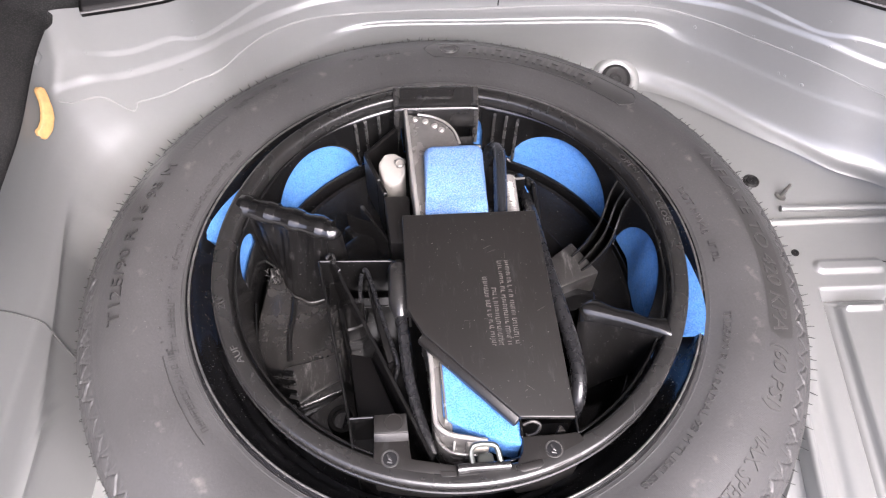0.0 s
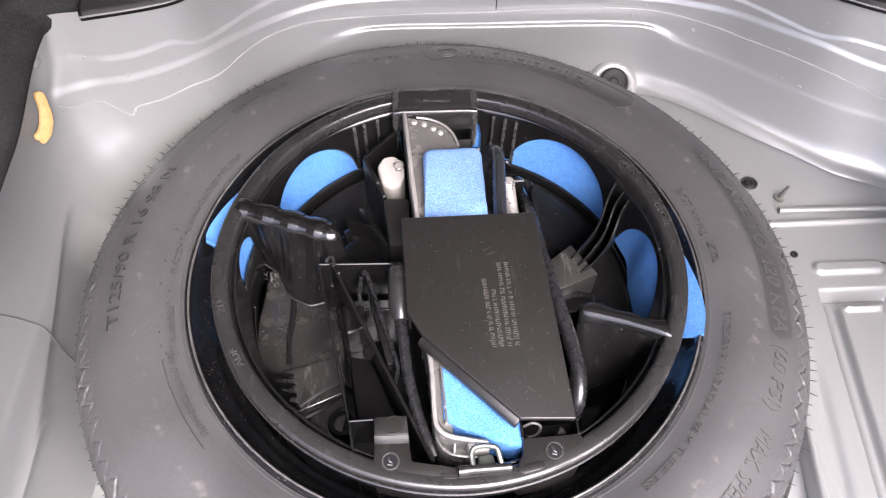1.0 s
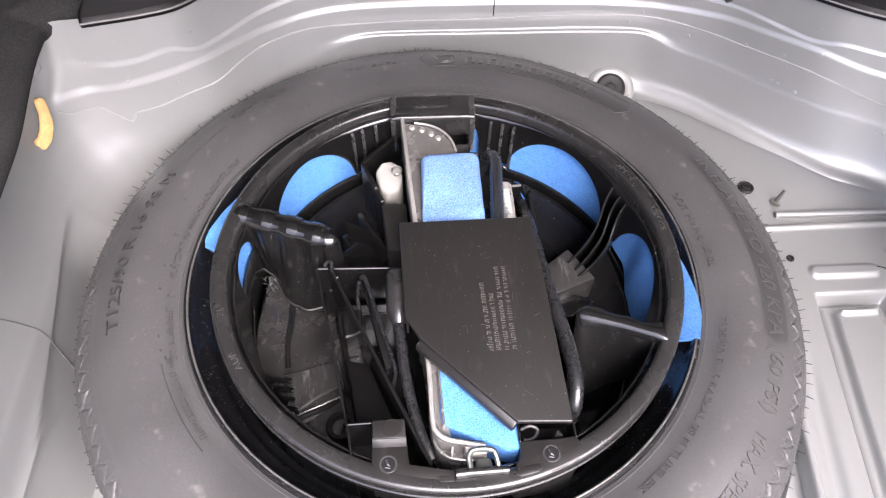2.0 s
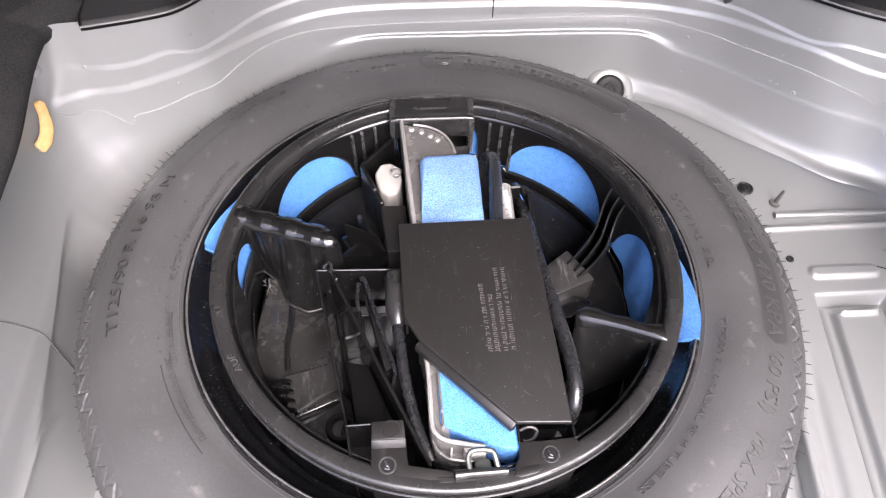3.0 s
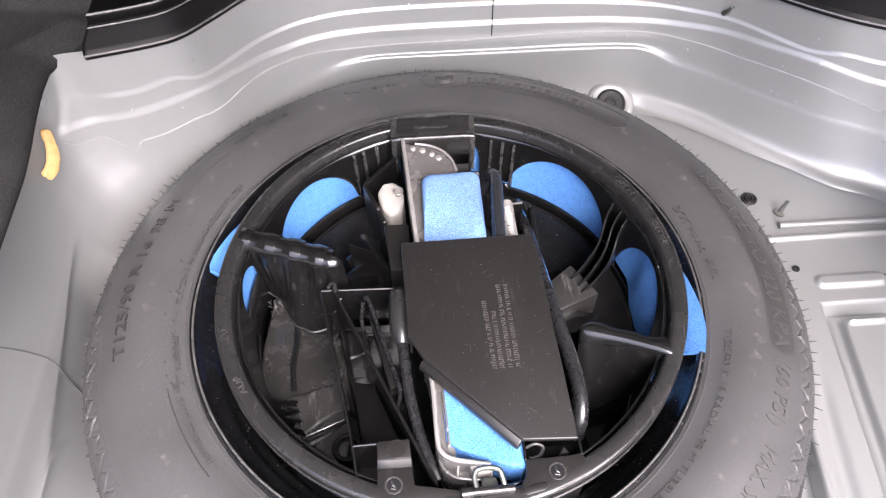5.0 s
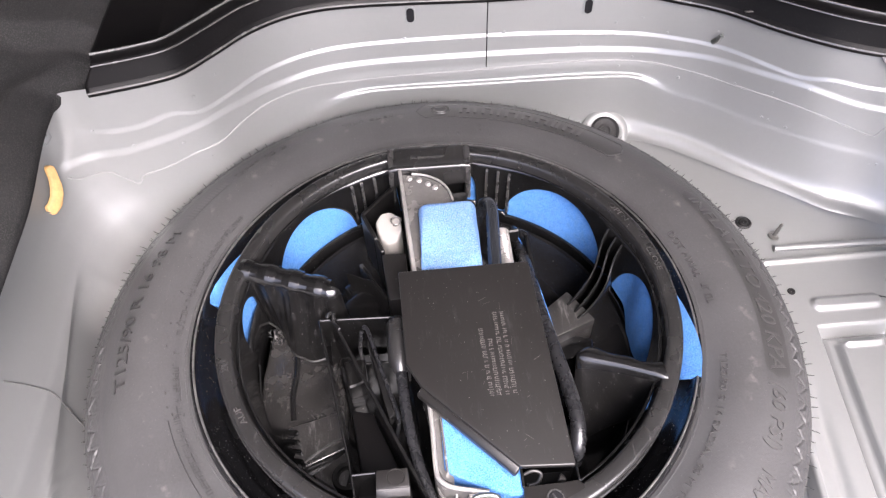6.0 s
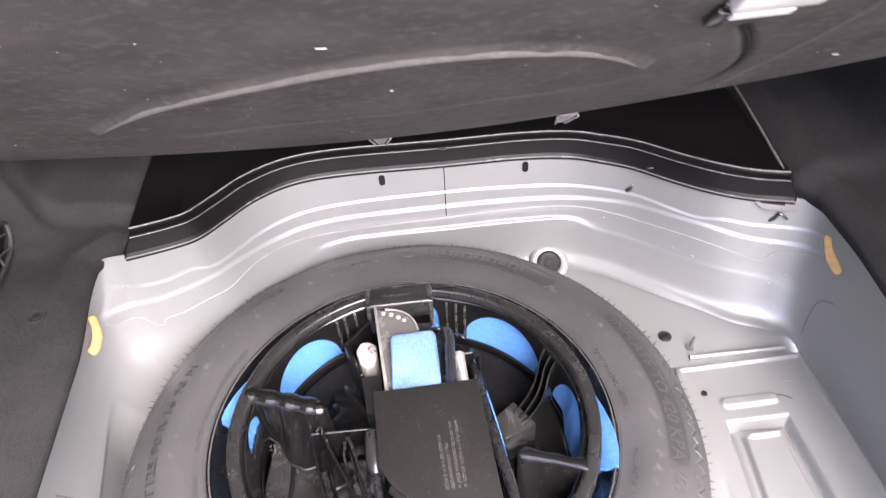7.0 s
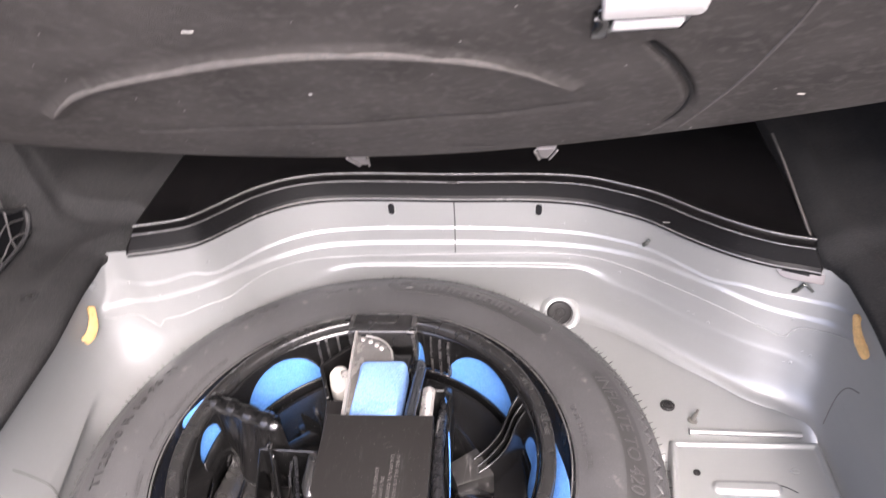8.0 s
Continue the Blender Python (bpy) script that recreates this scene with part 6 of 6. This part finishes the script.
def build_fittings():
    build_slots()
    p, n = wall_spot(0.3265, 3.0)
    build_clip(p, p + n * 0.007 + Vector((0.004, -0.001, 0.012)))
    p, n = wall_spot(0.4810, 2.4)
    q, m = wall_spot(0.4965, 2.2)
    build_clip(p, p + n * 0.006 + Vector((0.006, 0.0, 0.0135)), q + m * 0.001)
    build_stud("weld_stud", "bright weld stud standing on the boot floor", (0.3700, 0.1270, -0.092), (0, 0, 1), 0.019, (0.25, 0.12, 0))
    nut = thing("floor_plug", "round rubber plug set in the boot floor", "plug", at=(0.3440, 0.1490, -0.092))
    part("ring", lathe([(0.0090, -0.0004), (0.0088, 0.0012), (0.0076, 0.0022), (0.0064, 0.0014), (0.0060, 0.0002)], 28), DRAIN, nut)
    part("cap", lathe([(0.0058, 0.0004), (0.0050, 0.0022), (0.0034, 0.0026), (0.0030, 0.0014), (0.0003, 0.0014)], 24), DRAIN, nut)
    # drain grommet in a pressed dimple
    p, n = wall_spot(0.2200, 17.6)
    drain = thing("drain_grommet", "dark round grommet in a dimple by the tyre", "grommet")
    part("dimple", lathe([(0.033, -0.002), (0.030, 0.0000), (0.0265, 0.0006), (0.0235, 0.0002), (0.0215, -0.0002), (0.0205, -0.0010)], 48), PAINT, drain)
    part("grommet", lathe([(0.0212, -0.0016), (0.0205, 0.0006), (0.0180, 0.0012), (0.0170, 0.0004), (0.0150, 0.0000), (0.0092, 0.0000), (0.0085, 0.0014), (0.0062, 0.0014), (0.0055, 0.0006), (0.0003, 0.0005)], 40), DRAIN, drain)
    stand(drain, Vector((0.2200, 0.3010, -0.0800)), Vector((0, -0.55, 0.83)))
    drain.scale = (0.86, 0.86, 0.86)
    clip = thing("lining_clip", "round dark clip pressed into the carpeted ledge", "lining clip", at=(-0.378, 0.106, 0.1158))
    part("dish", lathe([(0.0105, 0.0012), (0.0095, 0.0026), (0.0080, 0.0020), (0.0072, 0.0010), (0.0003, 0.0008)], 28), CARPET, clip)
    part("stud", lathe([(0.0040, 0.0006), (0.0038, 0.0020), (0.0003, 0.0024)], 20), DRAIN, clip)
    # dabs of wax sealant
    build_dab([(-0.3640, 0.1685), (-0.3606, 0.1605), (-0.3602, 0.1530), (-0.3632, 0.1440), (-0.3682, 0.1360)], [0.0470, 0.0385, 0.0275, 0.0190, 0.0165], Vector((0.88, -0.40, 0.25)), "orange dab of wax sealant on the painted steel")
    build_dab([(0.5332, 0.1665), (0.5332, 0.1580), (0.5340, 0.1485), (0.5358, 0.1390), (0.5393, 0.1290)], [0.0470, 0.0360, 0.0265, 0.0215, 0.0150], Vector((-0.93, -0.30, 0.18)), "orange dab of wax sealant on the painted steel")
    # little dents and spatter bumps
    rnd = random.Random(21)
    bumps = bmesh.new()
    for _ in range(52):
        u, v = rnd.uniform(70, 300), rnd.uniform(1.5, 18)
        p, n = WALL.place(u, v), WALL.out(u, v)
        r = rnd.uniform(0.0010, 0.0024)
        tube([p - n * 0.0003, p + n * r * 0.16, p + n * r * 0.26, p + n * r * 0.28], [r, r * 0.85, r * 0.5, r * 0.1], 10, bm=bumps)
    tagged(part("paint_bumps", bumps, PAINT, PAN, "small bumps under the paint"), kind="stuff")
    # joint lines in the side pressings
    def line(pts, mat, name="pressing_line"):
        part(name, tube(smooth_path(pts, 6), 0.0007, 6), mat, PAN, "fine joint line")
    def on_left(y, v):
        lo, hi = 16.0, 42.0
        for _ in range(30):
            mid = (lo + hi) / 2
            lo, hi = (mid, hi) if WALL.place(mid, v).y < y else (lo, mid)
        return WALL.place(lo, v) + WALL.out(lo, v) * 0.0003
    near = [on_left(y, v) for y, v in ((-0.037, 9.0), (-0.0317, 10.5), (-0.0275, 12.0), (-0.0230, 14.0), (-0.0212, 15.2), (-0.0216, 16.4), (-0.0206, 18.0), (-0.0188, 19.4), (-0.0170, 20.6))]
    line(near, SEALER_DARK)
    far = [WALL.place(u, v) + WALL.out(u, v) * 0.0003 for u, v in ((313.0, 18.5), (314.5, 15), (317, 12), (320.5, 10.5))]
    line(far, TONGUE)


def build_dab(plan, heights, out, label):
    """A soft curved dab pressed on the wall."""
    dab = thing("wax_dab", label, "wax dab", "wax dabs on the boot sides", at=(plan[2][0], plan[2][1], heights[2]))
    o = Vector(dab.location)
    mids = smooth_path([Vector((x, y, z)) for (x, y), z in zip(plan, heights)], 5)
    rows = []
    out = out.normalized()
    for i, m in enumerate(mids):
        f = i / (len(mids) - 1)
        w = (0.0046 + 0.0016 * smoothstep(0.25, 0.55, f)) * (1 - 0.75 * smoothstep(0.86, 1.0, abs(2 * f - 1))) + 0.0005 * noise.noise((f * 9, o.x * 50, 0))
        thick = 0.0014 - 0.0011 * math.exp(-((f - 0.47) / 0.05) ** 2)
        d = (mids[min(i + 1, len(mids) - 1)] - mids[max(i - 1, 0)]).normalized()
        s = d.cross(out).normalized()
        rows.append([m - o + s * w * c + out * (thick * math.sin(math.pi * k / 10) + 0.0016 + 0.0003 * noise.noise((f * 7, k * 0.8, 3)) - 0.003 * (k in (0, 10))) for k, c in enumerate([math.cos(math.pi * j / 10) for j in range(11)])])
    part("dab", grid(rows), ORANGE, dab, angle=80)


STUD = material("grey_zinc_stud", (0.24, 0.235, 0.22), 0.3, 0.8, 0.2, 60.0, 0.1, 300.0)
DRAIN = material("dark_rubber_grommet", (0.011, 0.0107, 0.0105), 0.5, 0.0, 0.3, 90.0, 0.2, 400.0, 0.3)
SEALER_DARK = material("shadowed_joint", (0.08, 0.08, 0.078), 0.5, 0.1, 0.1, 60.0, 0.1, 300.0)
build_fittings()


# ---- pressed access panel on the floor beside the wheel ----
def build_panel():
    panel = thing("access_panel", "silver-grey pressed steel access panel on the boot floor", "access panel", at=(0.42, -0.15, -0.092))
    TL, TR, BR, BL = Vector((0.336, 0.096)), Vector((0.506, 0.098)), Vector((0.513, -0.46)), Vector((0.262, -0.46))
    inner = [(0.3715, 0.0075), (0.4470, 0.0085), (0.4520, -0.25), (0.3440, -0.25)]
    crease = [(0.3460, -0.045), (0.3385, -0.067), (0.3305, -0.131), (0.3233, -0.189), (0.3160, -0.26)]
    def inside(px, py, quad):
        """Distance inside a four-sided outline, less than nothing outside."""
        best = 1e9
        n = len(quad)
        for i in range(n):
            ax, ay = quad[i]
            bx, by = quad[(i + 1) % n]
            L = math.hypot(bx - ax, by - ay)
            best = min(best, -((bx - ax) * (py - ay) - (by - ay) * (px - ax)) / L)
        return best
    def slot(px, py, x0, x1, y):
        return math.hypot(max(x0 - px, 0, px - x1), py - y)
    rows = []
    nu, nv = 130, 280
    quad = [tuple(TL), tuple(TR), tuple(BR), tuple(BL)]
    for i in range(nu + 1):
        row = []
        for j in range(nv + 1):
            u, v = i / nu, j / nv
            p = TL.lerp(TR, u).lerp(BL.lerp(BR, u), v)
            e = inside(p.x, p.y, quad)
            h = 0.0055 * smoothstep(0.0, 0.004, e) - 0.0032 * smoothstep(0.006, 0.010, e)
            if e < 0.0005:
                h = -0.0145
            d = inside(p.x, p.y, inner)
            h += -0.0120 * smoothstep(-0.002, 0.005, d) + 0.0080 * smoothstep(0.014, 0.019, d)
            h += 0.0040 * (1 - smoothstep(0.0045, 0.0085, slot(p.x, p.y, 0.381, 0.439, 0.0340)))
            h += 0.0040 * (1 - smoothstep(0.004, 0.0080, slot(p.x, p.y, 0.396, 0.424, -0.0075)))
            h -= 0.0050 * math.exp(-((d - 0.004) / 0.0035) ** 2)
            h -= 0.0044 * math.exp(-(from_line(p.x, p.y, crease) / 0.006) ** 2) * smoothstep(-0.040, -0.100, p.y)
            row.append((p.x - 0.42, p.y + 0.15, h))
        rows.append(row)
    part("plate", grid(rows), PAINT, panel, angle=60)
    hole = part("hole_rim", lathe([(0.0042, 0.0018), (0.0038, 0.0034), (0.0028, 0.0036), (0.0024, 0.0026), (0.0003, 0.0024)], 18), DRAIN, panel)
    hole.location = (0.3601 - 0.42, 0.0519 + 0.15, 0)
    oval = part("hole_rim", lathe([(0.0050, 0.0018), (0.0046, 0.0032), (0.0034, 0.0034), (0.0028, 0.0026), (0.0003, 0.0026)], 18), PAINT, panel)
    oval.location, oval.scale = (0.4675 - 0.42, 0.058 + 0.15, 0), (1.3, 0.7, 1)
    # folded lip along its front edge
    part("lip", tube([(0.3625 - 0.42, 0.108 + 0.15, 0.003), (0.4880 - 0.42, 0.1065 + 0.15, 0.003)], 0.0036, 10), PAINT, panel)
    scratch = part("scratch", tube(smooth_path([(0.440 - 0.42, 0.0375 + 0.15, 0.0058), (0.452 - 0.42, 0.036 + 0.15, 0.0030), (0.462 - 0.42, 0.030 + 0.15, 0.0026)], 4), 0.0005, 5), VOID, panel, "thin dark scratch")
    return panel


build_panel()


# ---- steel tongue under the trim's end ----
def build_tongue():
    t = thing("steel_tongue", "pale steel tongue with a slot under the trim", "steel tongue", at=(0.478, 0.2040, 0.0715))
    out = Vector((-0.20, -0.80, 0.56)).normalized()
    side = Vector((0.97, -0.25, 0)).normalized()
    turn = Matrix((side, out.cross(side), out)).transposed().to_4x4()
    shape = [(-0.027, 0.012), (-0.025, 0.002), (-0.019, -0.004), (-0.010, -0.0065), (0.026, -0.0075), (0.026, 0.012)]
    plate = part("plate", prism(shape, -0.0012, 0.0012, 0.0008, 2), TONGUE, t)
    slot = part("slot", prism([(-0.019, 0.002), (0.010, 0.000), (0.010, 0.0075), (-0.021, 0.0075)], 0.0010, 0.0017, 0.0002, 1), VOID, t)
    plate.matrix_basis = turn
    slot.matrix_basis = turn

build_tongue()


def build_tab():
    """A little drilled tab that stands out beside the lining's edge."""
    tab = thing("fixing_tab", "small silver-grey drilled tab on the steel beside the lining", "fixing tab", at=(-0.3595, 0.1840, 0.0700))
    out = Vector((0.66, -0.68, 0.32)).normalized()
    side = Vector((0.72, 0.69, 0)).normalized()
    turn = Matrix((side, out.cross(side), out)).transposed().to_4x4()
    plate = part("plate", prism([(-0.0050, 0.0060), (0.0020, 0.0076), (0.0038, 0.0034), (0.0036, -0.0034), (-0.0046, -0.0080), (-0.0052, -0.0030)], -0.0020, 0.0018, 0.0008, 3), PAINT, tab)
    hole = part("hole", lathe([(0.0017, 0.0016), (0.0016, 0.0023), (0.0012, 0.0023), (0.0009, 0.0019), (0.0002, 0.0019)], 16), SEALER_DARK, tab, "dark drilled hole")
    plate.matrix_basis = turn
    hole.matrix_basis = turn @ Matrix.Translation((-0.0008, 0.0018, 0))


build_tab()


# ---- net pocket in the left lining ----
def build_net():
    net = thing("net_pocket", "black elastic net pocket on the carpeted side", "net pocket", at=(-0.43, 0.08, 0.125))
    def spot(s, z, off=0.006):
        """A place on the lining: s along it, z up."""
        x = -0.430 - 0.10 * (z - 0.13) - off * 0 + 0.006 * math.sin(math.pi * min(1, max(0, (z - 0.12) / 0.15)))
        return Vector((x + 0.43, s - 0.08, z - 0.125))
    def top(s):
        return 0.135 + 0.125 * smoothstep(0.225, 0.13, s) ** 0.6 if s > 0 else 0.26
    # dark sheet behind the cords, with the pocket's shadow in its colour
    rows = []
    for i in range(25):
        s = lerp(0.215, -0.22, i / 24)
        zt = 0.262 - 0.10 * smoothstep(0.10, 0.215, s)
        zb = 0.128 + 0.02 * smoothstep(0.17, 0.215, s)
        rows.append([spot(s, lerp(zb, zt, k / 10)) - Vector((0.0035, 0, 0)) for k in range(11)])
    part("pocket_back", grid(rows), VOID, net, "dark sheet for the pocket's shaded inside", angle=80)
    rnd = random.Random(5)
    for k in range(14):
        s = 0.205 - k * 0.030
        zt = 0.262 - 0.10 * smoothstep(0.10, 0.215, s)
        pts = [spot(s + 0.012 * f + rnd.uniform(-0.002, 0.002), lerp(0.130, zt, f)) for f in (0, 0.25, 0.5, 0.75, 1)]
        part("cord", tube(smooth_path(pts, 4), 0.0013, 6), CORD_PALE, net)
    for k in range(7):
        z = 0.137 + k * 0.019
        pts = []
        for m in range(15):
            s = 0.207 - m * 0.030
            if z < 0.262 - 0.10 * smoothstep(0.10, 0.215, s):
                pts.append(spot(s, z + (0.006 if m % 2 else -0.004) + rnd.uniform(-0.001, 0.001)))
        if len(pts) > 2:
            part("cord", tube(smooth_path(pts, 3), 0.0012, 6), CORD_PALE, net)
    edge = [spot(s, 0.262 - 0.10 * smoothstep(0.10, 0.215, s)) for s in [lerp(-0.22, 0.215, k / 20) for k in range(21)]] + [spot(0.217, 0.150), spot(0.200, 0.133), spot(0.160, 0.128), spot(0.0, 0.127), spot(-0.22, 0.127)]
    part("hem", tube(smooth_path(edge, 3), 0.0026, 8), CORD, net, "black bound hem")


CORD_PALE = material("grey_net_cord", (0.06, 0.058, 0.056), 0.55, 0.0, 0.6, 900.0, 0.8, 1500.0)
build_net()


# ---- ground outside ----
ground = finish("ground", grid([[(x, y, -0.72) for y in (-60, -8, -1, 1, 8, 60)] for x in (-60, -8, -1, 1, 8, 60)]), ASPHALT)
tagged(ground, "grey paving under the parked car", "ground", kind="structure")
